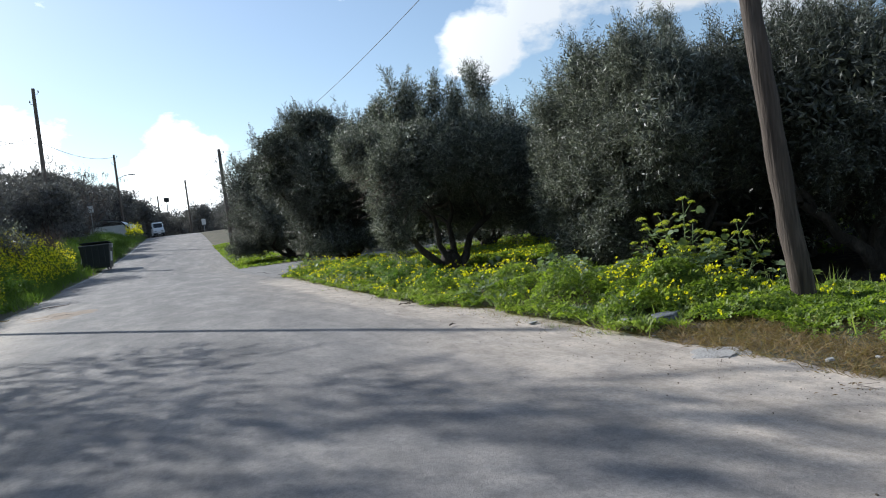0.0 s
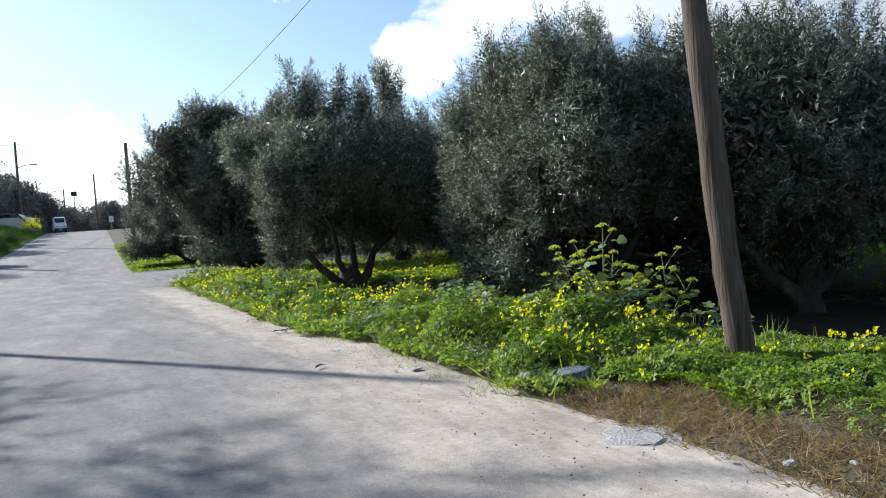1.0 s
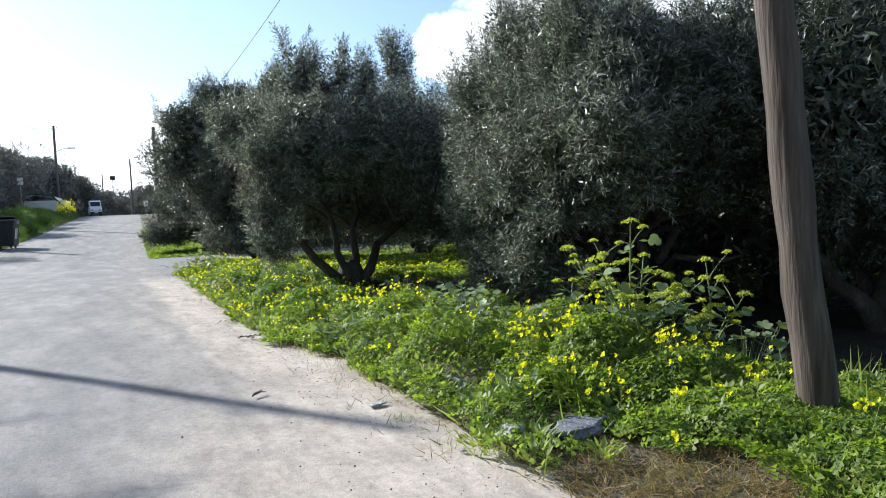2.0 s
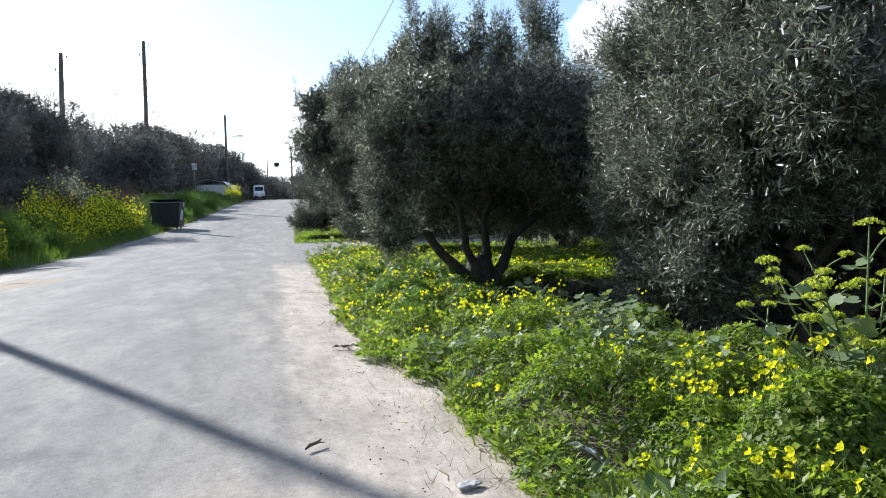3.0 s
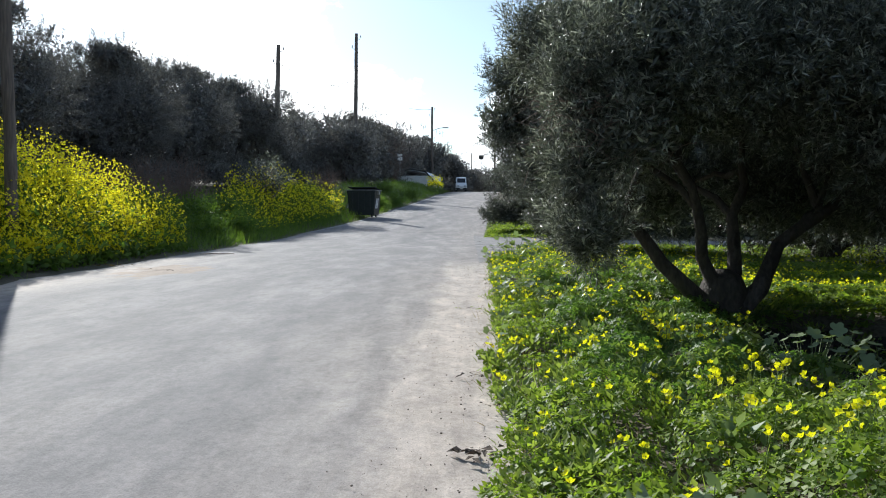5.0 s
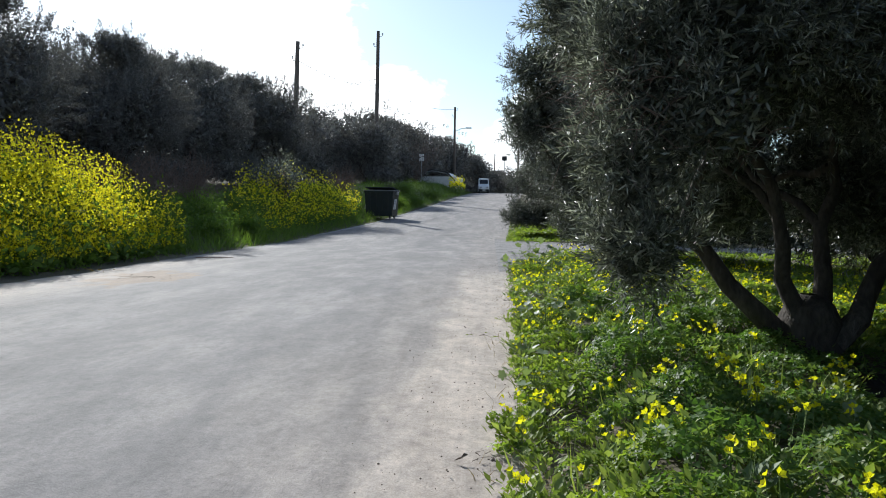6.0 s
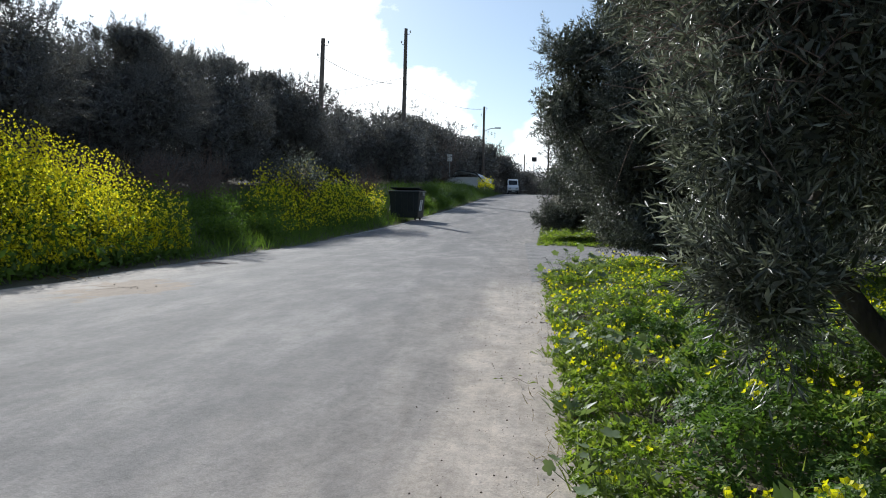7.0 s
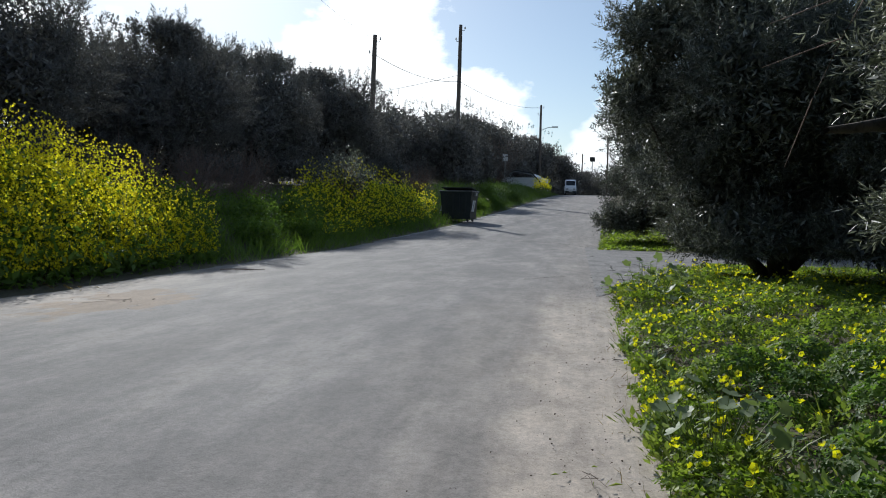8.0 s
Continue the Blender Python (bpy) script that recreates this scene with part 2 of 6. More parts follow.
def road_material():
    """Worn pale asphalt with lengthwise streaks, dusty sand along both edges and a darker, newer stretch further on."""
    m, nt, p = material("worn_asphalt")
    N, L = nt.nodes, nt.links

    def noise_at(scale, stretch, detail=6, rough=0.55):
        tc, mp, n = N.new("ShaderNodeTexCoord"), N.new("ShaderNodeMapping"), N.new("ShaderNodeTexNoise")
        mp.inputs["Scale"].default_value = stretch
        n.inputs["Scale"].default_value, n.inputs["Detail"].default_value = scale, detail
        n.inputs["Roughness"].default_value = rough
        L.new(tc.outputs["Object"], mp.inputs["Vector"])
        L.new(mp.outputs["Vector"], n.inputs["Vector"])
        return n.outputs["Fac"]

    def ramp(fac, stops):
        r = N.new("ShaderNodeValToRGB")
        e = r.color_ramp.elements
        e[0].position, e[0].color = stops[0][0], (*stops[0][1], 1)
        e[1].position, e[1].color = stops[-1][0], (*stops[-1][1], 1)
        for pos, col in stops[1:-1]:
            e.new(pos).color = (*col, 1)
        L.new(fac, r.inputs["Fac"])
        return r.outputs["Color"]

    def mix(fac, a, b, blend="MIX"):
        x = N.new("ShaderNodeMix")
        x.data_type, x.blend_type = "RGBA", blend
        for value, socket in ((fac, x.inputs[0]), (a, x.inputs[6]), (b, x.inputs[7])):
            if isinstance(value, (float, int)):
                socket.default_value = value
            elif isinstance(value, tuple):
                socket.default_value = (*value, 1)
            else:
                L.new(value, socket)
        return x.outputs[2]

    def calc(op, a, b, clamp=False):
        x = N.new("ShaderNodeMath")
        x.operation, x.use_clamp = op, clamp
        for value, socket in ((a, x.inputs[0]), (b, x.inputs[1])):
            if isinstance(value, (float, int)):
                socket.default_value = value
            else:
                L.new(value, socket)
        return x.outputs[0]

    def ranged(v, lo, hi, a=0.0, b=1.0):
        x = N.new("ShaderNodeMapRange")
        x.interpolation_type = "SMOOTHSTEP"
        x.inputs["From Min"].default_value, x.inputs["From Max"].default_value = lo, hi
        x.inputs["To Min"].default_value, x.inputs["To Max"].default_value = a, b
        L.new(v, x.inputs["Value"])
        return x.outputs["Result"]

    tc, sep = N.new("ShaderNodeTexCoord"), N.new("ShaderNodeSeparateXYZ")
    L.new(tc.outputs["Object"], sep.inputs[0])
    x, y = sep.outputs["X"], sep.outputs["Y"]
    big = noise_at(0.55, (1.2, 0.35, 1), 7)
    mid = noise_at(1.6, (1.0, 0.28, 1), 6, 0.6)
    grain = noise_at(95, (1, 1, 1), 3, 0.7)
    grit = noise_at(22, (1, 1, 1), 5, 0.7)
    base = ramp(big, [(0.3, (0.166, 0.157, 0.153)), (0.5, (0.198, 0.186, 0.181)), (0.7, (0.243, 0.228, 0.220))])
    streak = ramp(mid, [(0.38, (0.84, 0.84, 0.84)), (0.52, (1.0, 1.0, 1.0)), (0.58, (1.16, 1.15, 1.13)), (0.68, (1.36, 1.33, 1.28))])
    base = mix(1.0, base, streak, "MULTIPLY")
    dust = ramp(noise_at(2.5, (1, 0.5, 1), 7, 0.65), [(0.3, (0.35, 0.302, 0.255)), (0.5, (0.445, 0.386, 0.33)), (0.7, (0.54, 0.472, 0.408))])
    wob = calc("MULTIPLY", calc("SUBTRACT", noise_at(0.9, (1, 0.4, 1), 6, 0.65), 0.5), 2.2)
    right = calc("ADD", ranged(calc("ADD", x, wob), 2.5, 3.8, 0.0, 0.28), ranged(calc("ADD", x, calc("MULTIPLY", wob, 0.45)), 3.72, 4.12, 0.0, 0.72))
    right = calc("MAXIMUM", right, calc("MULTIPLY", ranged(calc("ADD", x, wob), 2.3, 3.6, 0.0, 0.85), ranged(y, 8.5, 5.0)))
    left = calc("MULTIPLY", ranged(calc("ADD", x, wob), -0.6, -3.0), ranged(y, 27.0, 20.0))
    far = ranged(y, 24.0, 19.0, 0.15, 1.0)
    sandy = calc("MAXIMUM", calc("MULTIPLY", right, far), left, True)
    col = mix(sandy, base, dust)
    px, py = calc("ADD", x, 1.3), calc("MULTIPLY", calc("SUBTRACT", y, 19.6), 0.55)
    near = calc("SQRT", calc("ADD", calc("MULTIPLY", px, px), calc("MULTIPLY", py, py)), 0.0)
    patch = ranged(calc("ADD", near, calc("MULTIPLY", calc("SUBTRACT", noise_at(2.2, (1, 0.8, 1), 6, 0.65), 0.5), 2.4)), 0.85, 0.45, 0.0, 0.75)
    col = mix(patch, col, (0.26, 0.18, 0.115))
    tread = ramp(noise_at(1.0, (8, 0.3, 1), 5, 0.65), [(0.36, (0.90, 0.89, 0.88)), (0.5, (1, 1, 1)), (0.62, (1.05, 1.045, 1.035))])
    col = mix(ranged(calc("ADD", x, calc("MULTIPLY", wob, 0.3)), 3.0, 3.9, 0.1, 0.9), col, mix(1.0, col, tread, "MULTIPLY"))
    blot = ramp(noise_at(3.4, (1, 0.45, 1), 8, 0.7), [(0.36, (0.80, 0.80, 0.805)), (0.5, (1, 1, 1)), (0.62, (1.16, 1.15, 1.13))])
    col = mix(0.8, col, blot, "MULTIPLY")
    speck = ramp(noise_at(8.5, (1, 0.55, 1), 6, 0.75), [(0.32, (0.80, 0.80, 0.80)), (0.48, (1, 1, 1)), (0.66, (1.14, 1.13, 1.12))])
    col = mix(0.85, col, speck, "MULTIPLY")
    gm = ramp(grain, [(0.3, (0.72, 0.72, 0.72)), (0.5, (1, 1, 1)), (0.72, (1.22, 1.22, 1.22))])
    col = mix(0.8, col, gm, "MULTIPLY")
    gr = ramp(grit, [(0.3, (0.72, 0.72, 0.72)), (0.5, (1, 1, 1)), (0.7, (1.2, 1.2, 1.2))])
    col = mix(0.7, col, gr, "MULTIPLY")
    L.new(col, p.inputs["Base Color"])
    bp = N.new("ShaderNodeBump")
    bp.inputs["Strength"].default_value, bp.inputs["Distance"].default_value = 0.5, 0.01
    L.new(calc("ADD", grain, grit), bp.inputs["Height"])
    L.new(bp.outputs["Normal"], p.inputs["Normal"])
    p.inputs["Roughness"].default_value = 0.85
    return m


ROAD = road_material()
CRACKED = surface("cracked_side_asphalt", [(0.32, (0.15, 0.145, 0.143)), (0.45, (0.205, 0.197, 0.194)), (0.7, (0.27, 0.258, 0.25))], 1.3, 18, 0.9, bump=0.9, dist=0.03)


# ---- mesh helpers ----


def mesh_from(name, V, F):
    """A mesh from an array of vertices and an array of faces that all have the same number of corners."""
    V, F = np.asarray(V, np.float32), np.asarray(F, np.int32)
    me = bpy.data.meshes.new(name)
    k = F.shape[1]
    me.vertices.add(len(V))
    me.vertices.foreach_set("co", V.ravel())
    me.loops.add(F.size)
    me.loops.foreach_set("vertex_index", F.ravel())
    me.polygons.add(len(F))
    me.polygons.foreach_set("loop_start", np.arange(0, F.size, k, dtype=np.int32))
    me.update(calc_edges=True)
    return me


def thing(name, label, category, group="", kind="", at=(0, 0, 0), rz=0.0):
    ob = new(name)
    ob.empty_display_size = 0.2
    ob.matrix_basis = pose(*at, 0, 0, rz)
    return tagged(ob, label, category, group, kind)


def hang(name, me, mat_, parent=None, label="", smooth=False):
    """Links a mesh as one object, under its thing where there is one."""
    ob = new(name, me)
    me.materials.append(mat_)
    if smooth:
        me.polygons.foreach_set("use_smooth", np.ones(len(me.polygons), bool))
    if parent:
        ob.parent = parent
    if label:
        ob["label"] = label
    return ob


def part(name, bm, mat_, parent=None, label="", smooth=False):
    me = bpy.data.meshes.new(name)
    bm.to_mesh(me)
    bm.free()
    return hang(name, me, mat_, parent, label, smooth)


def box(x0, x1, y0, y1, z0, z1, bevel=0.0, bm=None, turn=None):
    own = bm is None
    bm = bm or bmesh.new()
    vs = [bm.verts.new((x, y, z)) for x in (x0, x1) for y in (y0, y1) for z in (z0, z1)]
    for f in ((0, 1, 3, 2), (4, 6, 7, 5), (0, 4, 5, 1), (2, 3, 7, 6), (0, 2, 6, 4), (1, 5, 7, 3)):
        bm.faces.new([vs[i] for i in f])
    if turn is not None:
        bmesh.ops.transform(bm, matrix=turn, verts=vs)
    if own and bevel:
        bmesh.ops.bevel(bm, geom=list(bm.edges), offset=bevel, segments=2, affect="EDGES", profile=0.6)
    return bm


def tubes(paths, sides=6):
    """Tubes along paths; each path is a list of (x, y, z, radius)."""
    Vs, Fs, n = [], [], 0
    for path in paths:
        P = np.array(path, float)
        pts, rad = P[:, :3], P[:, 3]
        tang = np.gradient(pts, axis=0)
        tang /= np.linalg.norm(tang, axis=1)[:, None] + 1e-9
        ref = np.where(np.abs(tang[:, 2:3]) > 0.9, np.array([[1.0, 0, 0]]), np.array([[0, 0, 1.0]]))
        u = np.cross(tang, ref)
        u /= np.linalg.norm(u, axis=1)[:, None] + 1e-9
        w = np.cross(tang, u)
        a = np.linspace(0, 2 * np.pi, sides, endpoint=False)
        ring = pts[:, None] + rad[:, None, None] * (np.cos(a)[None, :, None] * u[:, None] + np.sin(a)[None, :, None] * w[:, None])
        m = len(pts)
        Vs.append(ring.reshape(-1, 3))
        i, j = np.meshgrid(np.arange(m - 1), np.arange(sides), indexing="ij")
        j2 = (j + 1) % sides
        Fs.append(np.stack([i * sides + j, i * sides + j2, (i + 1) * sides + j2, (i + 1) * sides + j], -1).reshape(-1, 4) + n)
        n += m * sides
    return np.concatenate(Vs), np.concatenate(Fs)


def unit(v):
    return v / (np.linalg.norm(v, axis=-1, keepdims=True) + 1e-9)


def spread(tv, tf, pos, along, normal, size):
    """Copies of a small template (y along, z normal) at many places, as one array of vertices and faces."""
    tv, tf = np.asarray(tv, float), np.asarray(tf, int)
    y = unit(along)
    x = unit(np.cross(y, normal))
    z = np.cross(x, y)
    M = np.stack([x, y, z], -1) * np.asarray(size, float).reshape(-1, 1, 1)
    V = np.einsum("nij,kj->nki", M, tv) + pos[:, None]
    F = tf[None] + (np.arange(len(pos)) * len(tv))[:, None, None]
    return V.reshape(-1, 3), F.reshape(-1, tf.shape[1])


def join(*pairs):
    Vs, Fs, n = [], [], 0
    for V, F in pairs:
        Vs.append(V)
        Fs.append(F + n)
        n += len(V)
    return np.concatenate(Vs), np.concatenate(Fs)


LEAF_V = [(0, 0, 0), (0.1, 0.42, 0.03), (0, 1, -0.06), (-0.1, 0.42, 0.03)]
LEAF_F = [(0, 1, 2), (0, 2, 3)]
UPWARD = np.array([0.0, 0.0, 1.0])


def randdir(n, rng):
    return unit(rng.normal(size=(n, 3)))


# ---- the lie of the land ----
def smooth(e0, e1, v):
    t = np.clip((np.asarray(v, float) - e0) / (e1 - e0), 0, 1)
    return t * t * (3 - 2 * t)


def left_edge(y):
    return np.interp(y, [-60, 0, 20, 39, 46, 62, 82, 100, 170], [-3.2, -3.0, -2.9, -2.9, -1.8, -0.45, 0.8, 1.6, 6.0])


def right_edge(y):
    return np.interp(y, [-60, 4, 8, 12, 16, 20.3, 24.5, 36, 47, 67, 82, 100, 170], [4.2, 4.34, 4.45, 4.52, 4.63, 4.80, 4.92, 5.0, 5.5, 6.5, 7.3, 8.3, 13.0])


def rise(y):
    return np.interp(y, [-400, 34, 40, 60, 85, 105, 118, 160, 400], [0, 0, 0.16, 1.28, 2.68, 3.55, 3.55, 2.6, 4.0])


def wave(x, y):
    return 0.5 * (np.sin(1.9 * x + 0.8 * np.sin(1.3 * y)) + np.sin(1.45 * y + 1.1 * np.sin(0.9 * x + 1.7)))


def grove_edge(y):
    """Where the bare, lower floor of the grove, with its painted shade, begins behind the weeds."""
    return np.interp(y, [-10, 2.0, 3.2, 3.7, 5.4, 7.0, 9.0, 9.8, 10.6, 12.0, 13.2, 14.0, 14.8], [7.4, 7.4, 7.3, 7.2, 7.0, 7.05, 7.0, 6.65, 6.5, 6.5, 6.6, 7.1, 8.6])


def ground_z(x, y):
    x, y = np.asarray(x, float), np.asarray(y, float)
    z = rise(y)
    bank = smooth(0.2, 4.6, left_edge(y) - x)
    z = z + bank * np.interp(y, [-30, 8, 18, 60, 100, 130], [0.8, 1.0, 1.6, 1.7, 1.2, 0.6])
    z = z + 0.055 * smooth(8, 30, left_edge(y) - x) * (left_edge(y) - x)
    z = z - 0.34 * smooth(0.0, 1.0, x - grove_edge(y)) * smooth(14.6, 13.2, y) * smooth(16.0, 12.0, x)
    verge = smooth(0.05, 1.2, x - right_edge(y)) * (1 - smooth(22.2, 23.4, y - 2.6 * np.clip(x - 4.6, 0, 2.8)) * (1 - smooth(35, 36.5, y)))
    z = z + verge * (0.05 + 0.03 * wave(x, y))
    z = z - 0.05
    far = np.hypot(x - 2, y - 60)
    return z + smooth(160, 420, far) * (9 + 5 * np.sin(x * 0.013 + 1.0) + 4 * np.sin(y * 0.017))


def corner_y(x):
    """Where the verge ends at the side road."""
    return np.minimum(22.7 + 2.6 * np.clip(np.asarray(x, float) - 4.6, 0, 99), 30.0 + 0.25 * (np.asarray(x, float) - 7.4))


def grid(xs, ys, zf):
    X, Y = np.meshgrid(xs, ys)
    V = np.stack([X, Y, zf(X, Y)], -1).reshape(-1, 3)
    nx, ny = len(xs), len(ys)
    i, j = np.meshgrid(np.arange(ny - 1), np.arange(nx - 1), indexing="ij")
    F = np.stack([i * nx + j, i * nx + j + 1, (i + 1) * nx + j + 1, (i + 1) * nx + j], -1).reshape(-1, 4)
    return V, F


xs = np.concatenate([np.linspace(-520, -40, 25), np.linspace(-34, -8, 27), np.linspace(-7.6, 12, 80), np.linspace(13, 40, 28), np.linspace(55, 520, 25)])
ys = np.concatenate([np.linspace(-420, -40, 20), np.linspace(-32, 0, 33), np.linspace(0.4, 45, 112), np.linspace(46, 130, 85), np.linspace(140, 620, 30)])
V, F = grid(xs, ys, ground_z)
ground = hang("ground", mesh_from("ground", V, F), SOIL, smooth=True)
tagged(ground, "brown soil with weeds and grass under olive trees", "ground", kind="structure")

# the road, a slightly crowned strip with frayed edges
ry = np.concatenate([np.arange(-45, 30, 0.2), np.arange(30, 165, 0.6)])
u = np.linspace(0, 1, 33)
LE, RE = left_edge(ry), right_edge(ry)
fray = np.array([0.16 * noise.noise((0.0, 1.3 * y, 3.0)) + 0.07 * noise.noise((0.0, 5.1 * y, 9.0)) for y in ry])
fray2 = np.array([0.30 * noise.noise((8.0, 0.9 * y, 3.0)) + 0.10 * noise.noise((4.0, 4.1 * y, 9.0)) for y in ry])
RX = (LE - 0.15 + fray2)[:, None] * (1 - u) + (RE + 0.26 + 0.36 * smooth(9.8, 8.2, ry) + fray)[:, None] * u
RZ = np.repeat(rise(ry)[:, None], len(u), 1) + 0.05 * (1 - (2 * u - 1) ** 2)[None] - 0.05 + 0.012 * np.clip(np.abs(2 * u - 1) * -18 + 17.5, -3, 1)[None]
V = np.stack([RX, np.repeat(ry[:, None], len(u), 1), RZ], -1).reshape(-1, 3)
i, j = np.meshgrid(np.arange(len(ry) - 1), np.arange(len(u) - 1), indexing="ij")
nx = len(u)
F = np.stack([i * nx + j, i * nx + j + 1, (i + 1) * nx + j + 1, (i + 1) * nx + j], -1).reshape(-1, 4)
road = hang("road", mesh_from("road", V, F), ROAD, smooth=True)
tagged(road, "worn pale grey country road with sandy edges", "road", kind="structure")

# the bare floor under the first olives, its shade put into the soil colour
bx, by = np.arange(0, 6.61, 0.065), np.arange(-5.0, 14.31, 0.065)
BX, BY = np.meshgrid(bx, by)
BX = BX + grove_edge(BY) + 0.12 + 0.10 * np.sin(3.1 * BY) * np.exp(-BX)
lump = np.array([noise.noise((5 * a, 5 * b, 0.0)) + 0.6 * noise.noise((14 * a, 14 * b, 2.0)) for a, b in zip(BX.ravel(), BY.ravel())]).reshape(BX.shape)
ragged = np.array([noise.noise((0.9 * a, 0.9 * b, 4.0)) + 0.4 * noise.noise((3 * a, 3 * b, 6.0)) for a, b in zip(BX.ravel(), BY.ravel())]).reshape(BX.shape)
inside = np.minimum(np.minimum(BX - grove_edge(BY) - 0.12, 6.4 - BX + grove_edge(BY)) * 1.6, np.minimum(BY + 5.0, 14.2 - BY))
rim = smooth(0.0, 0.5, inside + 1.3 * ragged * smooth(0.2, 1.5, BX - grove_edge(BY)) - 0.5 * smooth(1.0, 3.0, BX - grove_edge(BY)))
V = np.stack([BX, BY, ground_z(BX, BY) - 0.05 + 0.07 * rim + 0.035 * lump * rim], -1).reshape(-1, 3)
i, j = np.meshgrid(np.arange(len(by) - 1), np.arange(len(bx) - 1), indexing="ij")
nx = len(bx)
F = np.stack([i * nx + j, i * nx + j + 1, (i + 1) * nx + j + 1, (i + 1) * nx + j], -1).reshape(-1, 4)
grove_floor = hang("grove_floor", mesh_from("grove_floor", V, F), SHADE_SOIL, smooth=True)
tagged(grove_floor, "crumbly soil under the olive trees, coloured dark to stand in for shade", "soil", kind="structure")

# the side road that leaves to the olive grove
sx = np.linspace(4.6, 26, 90)
sv = np.linspace(0, 1, 22)
ylo = corner_y(sx) - 0.3 + 0.12 * np.sin(sx * 5.1)
yhi = 36.4 - 0.15 * (sx - 4.6) + 0.2 * np.sin(sx * 1.7)
yhi = np.maximum(yhi - 1.0 * smooth(5, 9, sx), ylo + 3.0)
Y = ylo[:, None] * (1 - sv) + yhi[:, None] * sv
X = np.repeat(sx[:, None], len(sv), 1)
Z = rise(Y) - 0.022 + 0.008 * wave(X * 3, Y * 3)
V = np.stack([X, Y, Z], -1).reshape(-1, 3)
i, j = np.meshgrid(np.arange(len(sx) - 1), np.arange(len(sv) - 1), indexing="ij")
nx = len(sv)
F = np.stack([i * nx + j, (i + 1) * nx + j, (i + 1) * nx + j + 1, i * nx + j + 1], -1).reshape(-1, 4)
side_road = hang("side_road", mesh_from("side_road", V, F), CRACKED, smooth=True)
tagged(side_road, "cracked dark asphalt side road joining the country road", "road", kind="structure")


# ---- olive trees ----
def crown_mesh(lobes, twigs, leaf, seed, floor=0.3, pairs=11, stems=True, leaf_width=1.0, core=0, clumps=0, clump_r=0.24, inner=2.2):
    """Leaves and twigs of a crown. lobes: (x, y, z, radius across, radius up, weight); twigs is their number."""
    rng = np.random.default_rng(seed)
    lo = np.array(lobes, float)
    w = lo[:, 5] * lo[:, 3] ** 2
    nc = clumps or max(24, twigs // 45)
    pick = rng.choice(len(lo), nc, p=w / w.sum())
    d = randdir(nc, rng)
    k = 1 - 0.38 * rng.random(nc) ** 1.4
    bumpy = 1 + 0.20 * np.sin(d[:, 0] * 4 + 1.7 * pick) * np.cos(d[:, 1] * 4 + 2 * pick) + 0.12 * np.sin(d[:, 2] * 6 + pick)
    rad = np.stack([lo[pick, 3], lo[pick, 3], lo[pick, 4]], -1)
    c = lo[pick, :3] + d * rad * (k * bumpy)[:, None]
    who = rng.integers(0, nc, twigs)
    sig = clump_r * (0.7 + 0.6 * rng.random(nc))
    p = c[who] + np.clip(rng.normal(size=(twigs, 3)), -1.4, 1.4) * sig[who][:, None] * (0.9, 0.9, 1.1)
    d = d[who]
    low = np.where(lo[pick, 2] < 0.9, min(floor, 0.12), floor)
    keep = p[:, 2] > low[who] + 0.25 * rng.random(twigs)
    p, d, who = p[keep], d[keep], who[keep]
    n = len(p)
    up = np.array([0, 0, 1.0])
    away = unit(p - (c[who] - d * 0.5 * clump_r))
    t = unit(away * 0.75 + d * 0.25 + up * (0.6 * np.clip(d[:, 2:3] + 0.45, -0.7, 1.3)) + rng.normal(size=(n, 3)) * 0.3)
    length = (0.20 + 0.26 * rng.random(n)) * (leaf / 0.07) ** 0.6
    a = unit(np.cross(t, randdir(n, rng)))
    b = np.cross(t, a)
    out = []
    for i in range(pairs):
        s = (i + 0.6) / pairs
        for side in (-1, 1):
            q = p + t * (s * length)[:, None]
            q[:, 2] -= 0.10 * length * s * s
            ax = a if i % 2 else b
            dirn = unit(ax * side + t * (0.55 + 0.6 * s) + rng.normal(size=(n, 3)) * 0.25)
            nor = unit(t + rng.normal(size=(n, 3)) * 0.5)
            out.append(spread(np.array(LEAF_V) * (leaf_width, 1, 1), LEAF_F, q, dirn, nor, leaf * (0.7 + 0.55 * rng.random(n)) * (1.05 - 0.4 * s)))
    if core:
        wc = w * lo[:, 3]
        pick = rng.choice(len(lo), core, p=wc / wc.sum())
        rad = np.stack([lo[pick, 3], lo[pick, 3], lo[pick, 4]], -1)
        depth = 0.2 + (0.56 if leaf < 0.084 else 0.68) * rng.random(core) ** 0.6
        big = 1.0 + inner * (0.82 - depth) * np.clip(lo[pick, 3] / 0.9, 0, 1) ** 2
        q = lo[pick, :3] + randdir(core, rng) * rad * depth[:, None]
        ok = q[:, 2] > np.where(lo[pick, 2] < 0.9, 0.15, floor + 0.2)
        q, big = q[ok], big[ok]
        m = len(q)
        out.append(spread(np.array(LEAF_V) * (1.35, 1, 1), LEAF_F, q, unit(randdir(m, rng) + (0, 0, 0.4)), randdir(m, rng), leaf * big * (0.7 + 0.6 * rng.random(m))))
    leaves = join(*out)
    if not stems:
        return leaves, None
    tri = np.array([(0.010, 0, 0), (-0.005, 0, 0.0087), (-0.005, 0, -0.0087), (0, 1, 0)], float)
    tri[:, [0, 2]] *= 0.32
    sv_, sf_ = spread(tri, [(0, 1, 3), (1, 2, 3), (2, 0, 3)], p - t * (0.6 * length)[:, None], t, b, length * 1.6)
    return leaves, (sv_, sf_)


